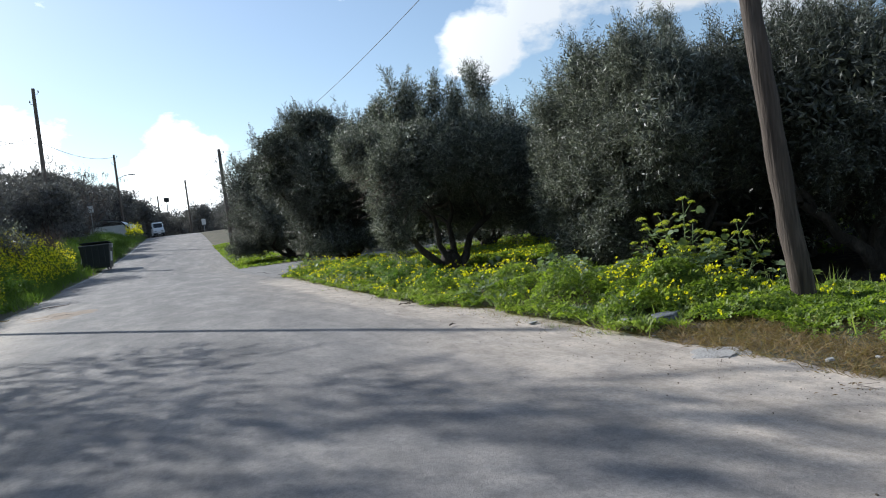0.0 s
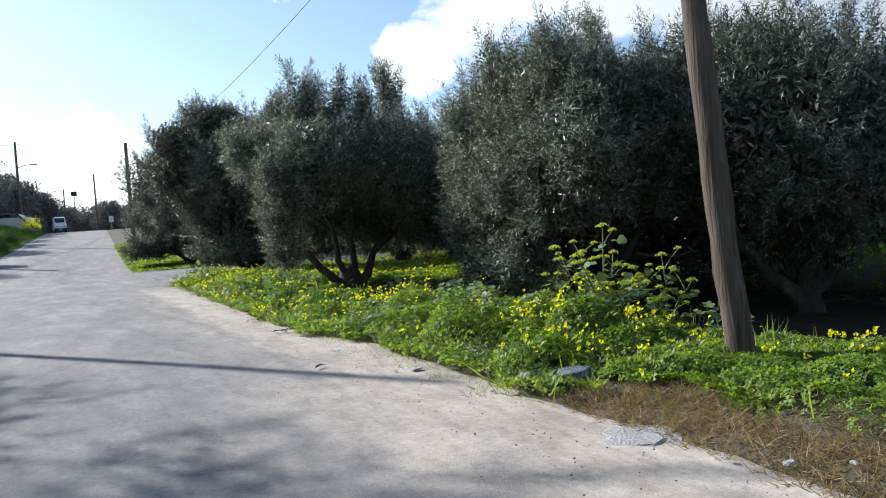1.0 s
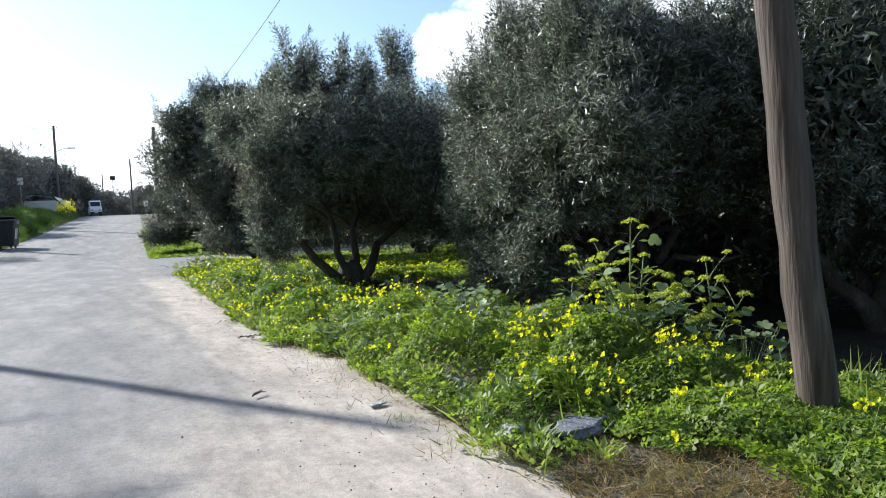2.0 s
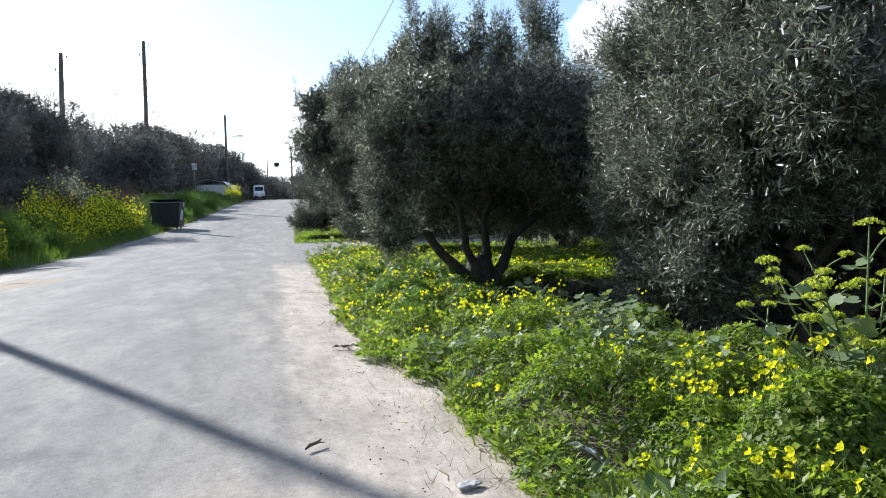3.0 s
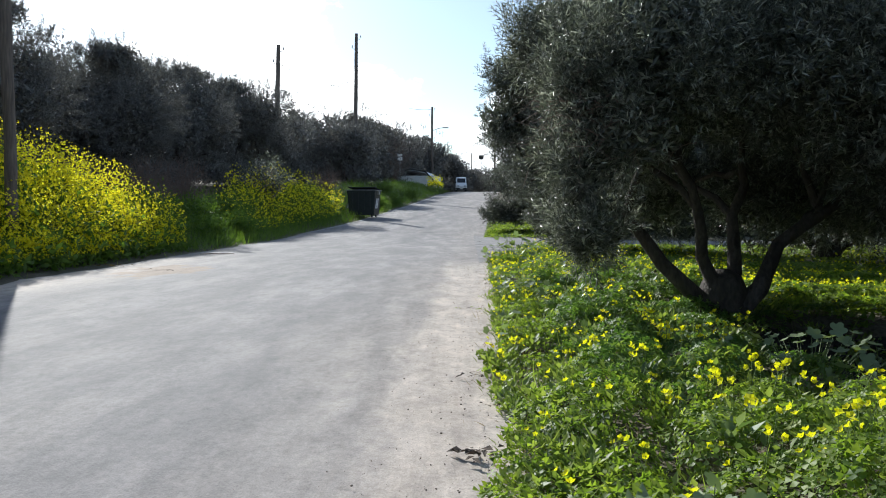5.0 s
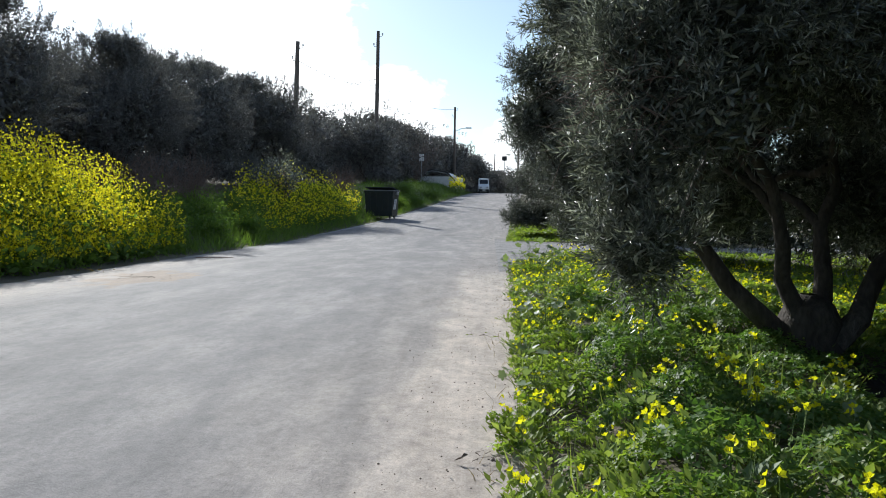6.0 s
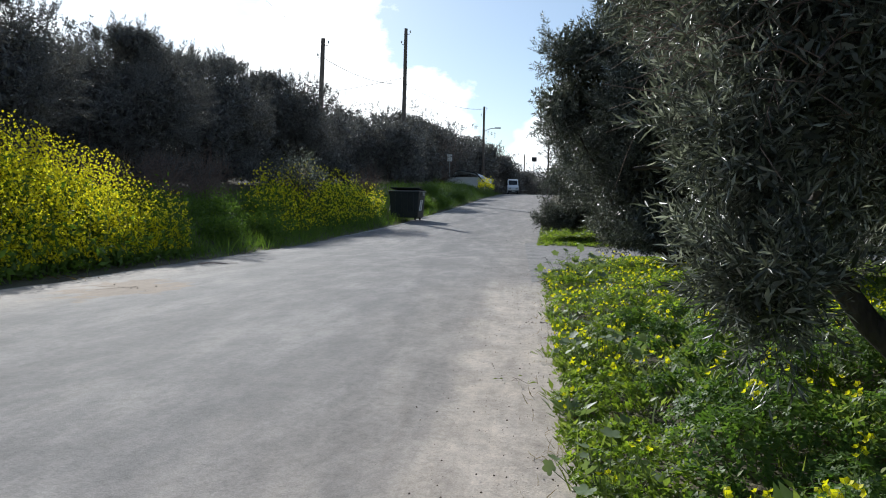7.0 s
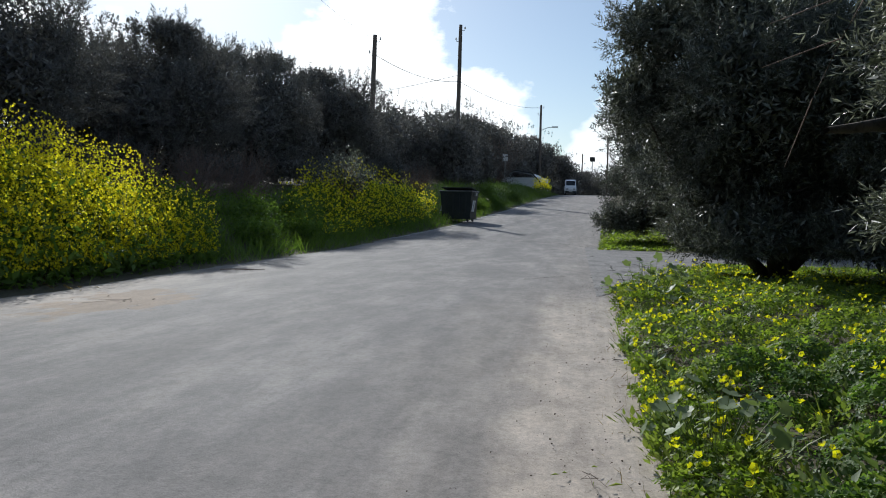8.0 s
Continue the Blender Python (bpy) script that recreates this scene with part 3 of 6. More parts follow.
def spray_crown(lobes, clumps, leaf, seed, floor, leaf_width, core, inner, reach=1.0):
    """A crown of feathery sprays: clumps sit on the lobes, each with a few shoots that bend upwards and carry leafy side twigs."""
    rng = np.random.default_rng(seed)
    lo = np.array(lobes, float)
    w = lo[:, 5] * lo[:, 3] ** 2
    pick = rng.choice(len(lo), clumps, p=w / w.sum())
    d0 = randdir(clumps, rng)
    size = (0.75 + 0.5 * rng.random(clumps))
    shoots, knots, pairs = 6, 11, 5
    pick, d0, size = (np.repeat(q, shoots, 0) for q in (pick, d0, size))
    n = len(pick)
    d = unit(d0 + rng.normal(size=(n, 3)) * 0.27)
    rad = np.stack([lo[pick, 3], lo[pick, 3], lo[pick, 4]], -1)
    length = (0.42 + 0.38 * rng.random(n)) * size * reach * np.clip(0.55 + 0.45 * lo[pick, 3], 0.5, 1.0)
    tip = lo[pick, :3] + d * rad * (0.86 + 0.2 * rng.random((n, 1)) * size[:, None])
    crest = np.clip(d[:, 2], 0, 1)
    run = unit(d + UPWARD * (0.5 + 0.5 * np.clip(d[:, 2:3], -0.6, 0) + 1.1 * crest[:, None]) + rng.normal(size=(n, 3)) * 0.16)
    tip = tip + run * (crest * 0.42 * rng.random(n) ** 2.5)[:, None]
    length = length * (1 + 0.5 * crest)
    start = tip - run * length[:, None]
    low = np.where(lo[pick, 2] < 0.9, min(floor, 0.12), floor)
    keep = tip[:, 2] > low + 0.2 * rng.random(n)
    tip, start, run, length = tip[keep], start[keep], run[keep], length[keep]
    n = len(tip)
    a = unit(np.cross(run, randdir(n, rng)))
    b = np.cross(run, a)
    out, sticks = [], [(start, run, b, length)]
    for k in range(knots):
        s = 0.12 + 0.88 * k / (knots - 1)
        droop = -0.10 * length * s * s
        foot = start + run * (s * length)[:, None]
        foot[:, 2] += droop
        turn = 2.4 * k + rng.random(n)
        side = np.cos(turn)[:, None] * a + np.sin(turn)[:, None] * b
        t = unit(side * (1.0 - 0.55 * s) + run * (0.35 + 0.8 * s) + UPWARD * 0.12 + rng.normal(size=(n, 3)) * 0.18)
        tl = (0.10 + 0.14 * rng.random(n)) * (1.15 - 0.35 * s) * (leaf / 0.07) ** 0.7
        u = unit(np.cross(t, randdir(n, rng)))
        v = np.cross(t, u)
        sticks.append((foot, t, u, tl))
        for i in range(pairs):
            f = (i + 0.5) / pairs
            for sign in (-1, 1):
                axis = u if i % 2 else v
                way = unit(axis * sign * (1 - 0.45 * f) + t * (0.5 + 0.7 * f) + rng.normal(size=(n, 3)) * 0.22)
                nor = unit(t + rng.normal(size=(n, 3)) * 0.5)
                out.append(spread(np.array(LEAF_V) * (leaf_width, 1, 1), LEAF_F, foot + t * (f * tl)[:, None], way, nor, leaf * (0.65 + 0.5 * rng.random(n)) * (1.05 - 0.3 * f)))
    if core:
        wc = w * lo[:, 3]
        pick = rng.choice(len(lo), core, p=wc / wc.sum())
        rad = np.stack([lo[pick, 3], lo[pick, 3], lo[pick, 4]], -1)
        depth = 0.15 + 0.65 * rng.random(core) ** 0.6
        big = 1.0 + inner * (0.85 - depth) * np.clip(lo[pick, 3] / 0.9, 0, 1) ** 2
        q = lo[pick, :3] + randdir(core, rng) * rad * depth[:, None]
        ok = q[:, 2] > np.where(lo[pick, 2] < 0.9, 0.15, floor + 0.2)
        q, big = q[ok], big[ok]
        m = len(q)
        out.append(spread(np.array(LEAF_V) * (1.35, 1, 1), LEAF_F, q, unit(randdir(m, rng) + (0, 0, 0.4)), randdir(m, rng), leaf * big * (0.7 + 0.6 * rng.random(m))))
    tri = np.array([(0.0032, 0, 0), (-0.0016, 0, 0.0028), (-0.0016, 0, -0.0028), (0, 1, 0)], float)
    wood = [spread(tri, [(0, 1, 3), (1, 2, 3), (2, 0, 3)], p_, t_, b_, l_ * 1.1) for p_, t_, b_, l_ in sticks]
    return join(*out), join(*wood)


def limb_paths(stem_ends, base_r, seed, lobes, forks=3, lean=0.25):
    """Crooked stems from the foot of the tree, which fork towards the lobes of the crown."""
    rng = np.random.default_rng(seed)
    paths = []
    for ex, ey, ez, r in stem_ends:
        n = 9
        s = np.linspace(0, 1, n)
        foot = np.array([0.04 * ex, 0.04 * ey, -0.15])
        out = np.clip((s - 0.13) / 0.87, 0, 1) ** 1.15
        bend = np.stack([ex * out, ey * out, -0.15 + (ez + 0.15) * s ** 0.95], -1) + foot * (1 - s)[:, None]
        bend[1:] += rng.normal(size=(n - 1, 3)) * 0.045
        rr = r * (1.35 - 0.75 * s) * (1 + 1.1 * np.exp(-s * 7))
        paths.append(np.concatenate([bend, rr[:, None]], 1))
        for f in range(forks):
            lobe = lobes[rng.integers(len(lobes))]
            start = bend[-1 - f % 3]
            goal = np.array(lobe[:3]) * 0.55 + (start + np.array([ex, ey, ez]) * 0.5) * 0.45
            goal = goal + rng.normal(size=3) * 0.35
            m = 7
            q = np.linspace(0, 1, m)[:, None]
            way = start * (1 - q) + goal * q + rng.normal(size=(m, 3)) * 0.05 * np.sin(np.pi * q)
            rr2 = r * 0.62 * (1 - 0.8 * q[:, 0])
            paths.append(np.concatenate([way, rr2[:, None]], 1))
    return paths


def root_base(r):
    """The thick foot in which the stems of an olive meet."""
    return [(0.0, 0.0, -0.2, r * 1.5), (0.02, 0.0, 0.05, r * 1.15), (-0.01, 0.02, 0.18, r * 1.02), (0.015, 0.01, 0.32, r * 1.05), (0.0, 0.0, 0.46, r * 0.8), (0.0, 0.0, 0.54, r * 0.3)]


def olive_tree(label, x, y, lobes, stem_ends, twigs, leaf, seed, floor=0.3, pairs=11, mat_=None, base_r=0.14, group="olive grove", stems=True, rz=0.0, leaf_width=1.0, core=0, clumps=0, clump_r=0.24, inner=2.2, sprays=0):
    z = float(ground_z(x, y))
    tree = thing("olive_tree", label, "olive tree", group, at=(x, y, z), rz=rz)
    V, F = tubes(limb_paths(stem_ends, base_r, seed + 5, lobes) + [root_base(base_r)], 9)
    hang("trunk", mesh_from("trunk", V, F), BARK, tree, smooth=True)
    leaves, st = spray_crown(lobes, sprays, leaf, seed, floor, leaf_width, core, inner) if sprays else crown_mesh(lobes, twigs, leaf, seed, floor, pairs, stems, leaf_width, core, clumps, clump_r, inner)
    crown = hang("crown", mesh_from("crown", *leaves), mat_ or OLIVE, tree, "dense narrow grey-green olive leaves")
    if st:
        tagged(hang("twig", mesh_from("twig", *st), TWIG, crown), kind="stuff")
    return tree


def round_lobes(r, h, n, seed, low=0.9):
    """Lobes of an ordinary, rounded crown of radius r and height h."""
    rng = np.random.default_rng(seed)
    mid = (h + low) / 2
    out = [(0, 0, mid, r * 0.72, (h - low) * 0.46, 1.0)]
    for i in range(n):
        a = 2 * np.pi * (i + 0.5 * rng.random()) / n
        rr = r * (0.42 + 0.2 * rng.random())
        zz = low + (h - low) * (0.28 + 0.42 * rng.random())
        out.append((rr * math.cos(a), rr * math.sin(a), zz, r * 0.48, (h - low) * (0.26 + 0.1 * rng.random()), 1.0))
    if low < 0.5:
        for i in range(6):
            a = i * 1.05 + rng.random()
            out.append((0.62 * r * math.cos(a), 0.62 * r * math.sin(a), 0.9, r * 0.36, 0.75, 1.0))
    for i in range(3):
        a = rng.random() * 6.28
        out.append((0.35 * r * math.cos(a), 0.35 * r * math.sin(a), h - 0.85, r * 0.34, 0.6, 0.9))
    return out


def dry_twigs(tree, places, seed):
    """Dead brown twigs that droop out of a crown."""
    rng = np.random.default_rng(seed)
    for cx, cy, cz, r, n in places:
        paths = []
        for _ in range(n):
            a = np.array([cx, cy, cz]) + rng.normal(size=3) * r * 0.5
            d = unit(np.array([-0.75, -0.35, 0.1]) + rng.normal(size=3) * 0.4) * rng.uniform(0.25, 0.5)
            s = np.linspace(0, 1, 6)[:, None]
            way = a + d * s - np.array([0, 0, 0.32]) * s ** 2
            paths.append(np.concatenate([way, 0.0042 * (1.15 - s)], 1))
            for f in range(4):
                b = way[2 + f % 4]
                e = b + d * 0.3 + rng.normal(size=3) * 0.07 - np.array([0, 0, 0.06])
                paths.append([(*b, 0.0022), (*((b + e) / 2), 0.0018), (*e, 0.001)])
        hang("dry_twig", mesh_from("dry_twig", *tubes(paths, 4)), BARE, tree, "dead brown twigs")


V_STEMS = [(-1.5, 0.1, 1.2, 0.095), (-0.7, -0.5, 1.45, 0.09), (0.15, -0.2, 1.6, 0.10), (0.95, 0.1, 1.35, 0.105), (0.1, 0.9, 1.6, 0.085)]

T1_LOBES = [(0, 0, 2.5, 1.75, 0.95, 1.2), (-1.0, 0.3, 2.75, 0.95, 0.85, 1.3), (-0.9, 1.4, 2.8, 1.0, 0.8, 0.9), (-0.3, 1.9, 2.2, 1.0, 0.9, 0.9), (1.4, -0.4, 2.4, 1.3, 1.1, 1.0), (0.4, -1.1, 2.5, 1.2, 0.95, 0.9), (-0.9, -0.9, 2.5, 1.1, 0.9, 1.1),
            (-1.6, -1.2, 1.05, 0.36, 0.5, 2.8), (-1.65, -1.1, 1.6, 0.42, 0.55, 2.4), (-1.55, -0.9, 2.2, 0.58, 0.55, 2.0), (-1.25, -1.3, 1.9, 0.5, 0.5, 1.5), (-1.75, 0.1, 2.75, 0.6, 0.5, 1.6), (-1.35, 1.0, 3.1, 0.5, 0.5, 1.5),
            (1.9, 0.2, 1.6, 0.9, 0.75, 1.0), (1.7, -0.5, 1.35, 0.7, 0.6, 1.2), (1.3, -1.2, 1.8, 0.85, 0.6, 1.0), (0.9, 1.3, 1.5, 1.0, 0.75, 0.9), (-0.2, 1.9, 1.45, 0.9, 0.7, 0.9), (1.9, 1.2, 1.5, 0.9, 0.8, 0.8),
            (-0.95, -0.3, 3.6, 0.38, 0.6, 2.0), (-0.05, -0.3, 3.75, 0.34, 0.5, 2.0), (1.0, -0.5, 3.7, 0.32, 0.62, 2.5), (0.85, -0.4, 3.75, 0.27, 0.62, 3.0), (-0.35, 0.0, 3.65, 0.28, 0.6, 3.0), (-1.15, 0.5, 3.45, 0.3, 0.55, 3.0), (0.2, -0.7, 3.55, 0.3, 0.5, 3.0), (-0.75, -0.5, 3.5, 0.28, 0.55, 3.0), (-1.85, 0.4, 3.1, 0.33, 0.5, 2.4), (1.5, 0.2, 3.35, 0.3, 0.5, 3.0), (-0.75, -0.2, 3.35, 0.6, 0.5, 1.0), (1.3, 0.5, 3.2, 0.65, 0.5, 0.8)]
T1_LOBES += [(-0.85, 1.0, 1.7, 0.5, 0.4, 0.7), (-0.5, 2.0, 1.4, 0.6, 0.5, 0.8), (-0.4, 1.4, 1.6, 0.5, 0.45, 0.7)]
T1_LOBES = [(a_, b_, c_ * (1.0 + 0.05 * (c_ > 2)), d_, e_, f_) for a_, b_, c_, d_, e_, f_ in T1_LOBES]
big_olive = olive_tree("large spreading olive tree with forked dark trunk", 7.0, 14.15, T1_LOBES, [(-1.5, 0.1, 1.5, 0.075), (-0.55, -0.3, 1.6, 0.065), (0.25, 0.3, 1.6, 0.07), (1.25, 0.0, 1.35, 0.08)], 0, 0.084, 11, 0.55, 9, OLIVE_SILVER, base_r=0.235, leaf_width=0.8, core=112000, inner=1.8, sprays=440)
dry_twigs(big_olive, [(-1.55, -1.2, 2.0, 0.3, 22), (-1.0, -1.3, 1.9, 0.3, 8), (-1.7, -0.2, 2.3, 0.2, 14)], 15)
T2_LOBES = [(0.1, 0, 2.25, 1.45, 0.9, 1.0), (0.1, 1.0, 1.9, 1.35, 1.15, 0.8)]
for yy in (-1.35, -0.5, 0.3, 0.9, 1.5):
    if yy > -0.6:
        T2_LOBES += [(-0.85, yy, 1.55, 0.55, 0.5, 1.2)]
    if yy > 0:
        T2_LOBES += [(-0.95 + 0.12 * yy, yy, 0.95, 0.55, 0.6, 1.5), (-0.95 + 0.15 * yy, yy, 1.6, 0.62, 0.6, 1.5)]
    T2_LOBES += [(-0.9 + 0.15 * yy, yy, 2.0, 0.62, 0.55, 1.3), (-0.75, yy * 0.9, 2.45, 0.66, 0.58, 1.2)]
for xx in (-0.2, 0.6, 1.3):
    T2_LOBES += [(xx, -1.2, 2.1, 0.6, 0.45, 0.8), (xx, -1.1, 2.45, 0.65, 0.52, 1.0)]
T2_LOBES += [(0.6, -1.0, 1.55, 0.55, 0.45, 0.6), (-0.35, -1.15, 1.65, 0.5, 0.45, 0.8)]
T2_STEMS = [(-0.35, -0.3, 1.2, 0.085), (0.3, -0.5, 1.4, 0.09), (0.9, -0.3, 1.3, 0.085), (0.2, 0.7, 1.4, 0.08)]
T2_LOBES += [(-0.1, -0.4, 2.75, 0.6, 0.4, 1.0), (0.6, 0.4, 2.6, 0.7, 0.4, 0.9), (-1.05, 0.3, 2.85, 0.45, 0.45, 1.2), (-1.0, -0.7, 2.75, 0.45, 0.45, 1.2), (-0.4, 0.7, 2.85, 0.5, 0.4, 0.9), (-0.6, 0.2, 3.1, 0.2, 0.4, 1.6), (0.3, -0.2, 3.15, 0.22, 0.4, 1.6), (0.9, 0.1, 2.8, 0.2, 0.4, 1.5)]
T2_LOBES = [(a_, b_, c_ * (1.0 + 0.29 * min(1.0, c_ / 2.2)), d_, e_ * 1.08, f_) for a_, b_, c_, d_, e_, f_ in T2_LOBES]
olive_tree("bushy silvery olive tree with low hanging branches", 8.5, 8.75, T2_LOBES, T2_STEMS, 0, 0.086, 23, 0.35, 9, OLIVE_SILVER, leaf_width=0.8, core=95000, inner=1.8, sprays=400)
T3_LOBES = [(x_ * 1.1 if z_ > 2.4 else x_ * 0.8 + 0.4, y_, z_, a_, b_, w_) for x_, y_, z_, a_, b_, w_ in round_lobes(3.3, 6.0, 8, 31, 0.4)]
T3_LOBES += [(-2.6, 0, 3.5, 1.0, 0.9, 1.3), (-2.4, -0.6, 4.5, 1.0, 0.85, 1.3), (-1.2, 0, 5.2, 1.1, 0.8, 1.1)]
olive_tree("olive tree with leaves down to the grass", 8.0, 25.6, T3_LOBES, V_STEMS, 0, 0.10, 31, 0.4, 8, leaf_width=1.1, core=80000, inner=3.0, sprays=360)
olive_tree("tall dark olive tree with low dense crown", 11.0, 6.9, round_lobes(2.75, 4.35, 9, 43, 0.6), V_STEMS, 0, 0.085, 43, 0.8, 8, leaf_width=0.95, core=60000, inner=3.0, sprays=330)
olive_tree("dark rounded olive tree past the side road", 8.3, 39.2, round_lobes(3.5, 6.1, 8, 51, 0.2), V_STEMS, 0, 0.10, 51, 0.25, 8, OLIVE, leaf_width=1.3, core=50000, inner=3.0, sprays=280)

# the rows further into the grove
row = olive_tree("olive tree in the second row of the grove", 13.8, 12.4, round_lobes(3.1, 4.5, 8, 61, 0.2), V_STEMS, 1200, 0.14, 61, 0.2, 7, stems=False, leaf_width=1.5, core=9000, clumps=80, clump_r=0.32, inner=4.0)
# The copies at (10.9, 11.6) and (14.0, 3.0) are added to shade the floor.
for x, y, rz, s in ((13.0, 24.2, 150, 0.95), (16.8, 26.8, 20, 1.0), (12.4, 9.4, 20, 0.85), (10.9, 11.6, 240, 0.8), (14.0, 3.0, 310, 0.85), (14.6, 19.4, 70, 1.0), (15.8, 6.0, 140, 0.95), (16.8, -1.5, 200, 1.1), (20.5, 13.5, 30, 1.0), (20.5, 23.0, 260, 1.05), (13.8, 42.0, 100, 1.2)):
    copy_thing(row, pose(x, y, float(ground_z(x, y)), 0, 0, rz) @ Matrix.Scale(s, 4))

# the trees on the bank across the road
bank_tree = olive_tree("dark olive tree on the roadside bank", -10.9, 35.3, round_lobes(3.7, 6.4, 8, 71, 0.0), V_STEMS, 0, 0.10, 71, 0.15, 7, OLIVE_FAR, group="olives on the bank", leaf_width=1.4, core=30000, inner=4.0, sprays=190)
for x, y, rz, s in ((-10.9, 27.2, 50, 0.97), (-11.4, 43.8, 110, 1.13), (-10.7, 52.5, 200, 1.12), (-10.9, 19.5, 300, 0.95)):
    copy_thing(bank_tree, pose(x, y, float(ground_z(x, y)), 0, 0, rz) @ Matrix.Scale(s, 4))
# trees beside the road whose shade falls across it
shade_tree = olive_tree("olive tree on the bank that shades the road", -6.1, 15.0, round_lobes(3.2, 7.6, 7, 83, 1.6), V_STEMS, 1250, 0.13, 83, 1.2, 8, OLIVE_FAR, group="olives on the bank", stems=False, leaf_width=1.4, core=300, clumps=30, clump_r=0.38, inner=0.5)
for x, y, rz, s in ((-5.6, 11.0, 130, 1.25), (-5.5, 5.0, 60, 1.2), (-5.6, -1.5, 220, 1.2), (-5.6, -8, 20, 1.1)):
    copy_thing(shade_tree, pose(x, y, float(ground_z(x, y)), 0, 0, rz) @ Matrix.Scale(s, 4))
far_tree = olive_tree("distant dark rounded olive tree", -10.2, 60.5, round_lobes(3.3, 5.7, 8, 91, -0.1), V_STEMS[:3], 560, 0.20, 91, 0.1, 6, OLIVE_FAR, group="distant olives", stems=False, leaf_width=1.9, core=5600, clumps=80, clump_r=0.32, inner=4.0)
for x, y, rz, s in ((-5.6, 67.5, 60, 0.92), (-9.6, 67.0, 20, 1.0), (-8.5, 71.0, 300, 1.1), (-8.6, 81.0, 150, 1.3), (-8.4, 90.0, 240, 1.4), (-5.8, 108, 20, 1.5), (-2.2, 121, 140, 1.4), (-7.5, 99, 75, 1.4), (0.4, 131, 220, 1.3), (-15.5, 29.0, 80, 1.15), (-15.8, 38.0, 10, 1.2), (-16.0, 47.0, 170, 1.15), (-15.5, 56.0, 270, 1.2), (-15.5, 20.5, 200, 1.1),
                    (-14.5, 66.0, 60, 1.3), (-14.0, 78, 100, 1.3), (-14.0, 12.0, 30, 1.1), (-14.0, 3.0, 120, 1.1), (-4.2, 117, 200, 1.5), (1.6, 128, 40, 1.3), (-10.0, 104, 130, 1.4), (-10.5, 97.0, 10, 1.05), (-4, 140, 80, 1.5),
                    (11.0, 51.0, 90, 1.0), (11.4, 60.0, 10, 1.0), (12.3, 69, 200, 1.05), (12.9, 79, 300, 1.1), (14.0, 90, 120, 1.1), (15.0, 101, 70, 1.2), (16.5, 114, 70, 1.2), (11.5, 134, 70, 1.1), (6.5, 150, 30, 1.2), (4.5, 139, 60, 1.0), (9.0, 141, 150, 1.05), (1.5, 155, 10, 1.2), (13, 160, 10, 1.3), (17, 146, 230, 1.3), (19, 55, 30, 1.2), (22, 75, 160, 1.2),
                    (23.0, 3.0, 310, 1.1), (27.0, 9.5, 10, 1.1), (27.5, 18.5, 80, 1.1), (24.5, 43, 190, 1.2), (26.5, -6.5, 150, 1.1), (33, 14, 40, 1.2), (33, 25, 80, 1.2), (32, 2, 10, 1.2), (20, 31, 170, 1.0), (28, 30, 10, 1.1), (34, 40, 10, 1.3)):
    copy_thing(far_tree, pose(x, y, float(ground_z(x, y)), 0, 0, rz) @ Matrix.Scale(s, 4))


# ---- poles and wires ----
def pole_mesh(x, y, top, r0, r1, lean=(0, 0), seed=0, rings=26, sides=14):
    """A tapered trunk of wood, a little crooked, with a cap."""
    z0 = float(ground_z(x, y)) - 0.25
    s = np.linspace(0, 1, rings)
    rng = np.random.default_rng(seed)
    wob = np.cumsum(rng.normal(size=(rings, 2)) * 0.006, 0)
    path = np.stack([x + lean[0] * s + wob[:, 0], y + lean[1] * s + wob[:, 1], z0 + (top - z0) * s, r0 + (r1 - r0) * s + 0.004 * rng.normal(size=rings)], -1)
    path = np.concatenate([path, path[-1:] * [1, 1, 1, 0.05] + [0, 0, 0.03, 0]])
    return tubes([path], sides), path[-1, :3]


def utility_pole(label, x, y, top, r0, r1, lean=(0, 0), seed=0, mat_=POLE_FAR, arms=True, sides=10):
    ob = thing("utility_pole", label, "utility pole", "poles along the road", at=(x, y, 0))
    (V, F), tip = pole_mesh(x, y, top, r0, r1, lean, seed, sides=sides)
    hang("pole_shaft", mesh_from("pole_shaft", V - np.array([x, y, 0]), F), mat_, ob, smooth=True)
    k = r1 / 0.1
    if arms:
        for i, dz in enumerate((0.35, 0.95)):
            side = 1 if i == 0 else -1
            V, F = tubes([[(0, 0, 0, 0.018 * k), (0.22 * k * side, 0, 0, 0.018 * k), (0.26 * k * side, 0, 0.10 * k, 0.016 * k)]], 6)
            hang("bracket", mesh_from("bracket", V + np.array([tip[0] - x, tip[1] - y, tip[2] - dz * k]), F), STEEL, ob)
            V, F = tubes([[(0, 0, 0, 0.02 * k), (0, 0, 0.03 * k, 0.05 * k), (0, 0, 0.07 * k, 0.035 * k), (0, 0, 0.11 * k, 0.05 * k), (0, 0, 0.15 * k, 0.01 * k)]], 8)
            hang("insulator", mesh_from("insulator", V + np.array([tip[0] - x + 0.26 * k * side, tip[1] - y, tip[2] - dz * k + 0.08 * k]), F), WHITE_PAINT, ob)
    return ob, Vector(tip)


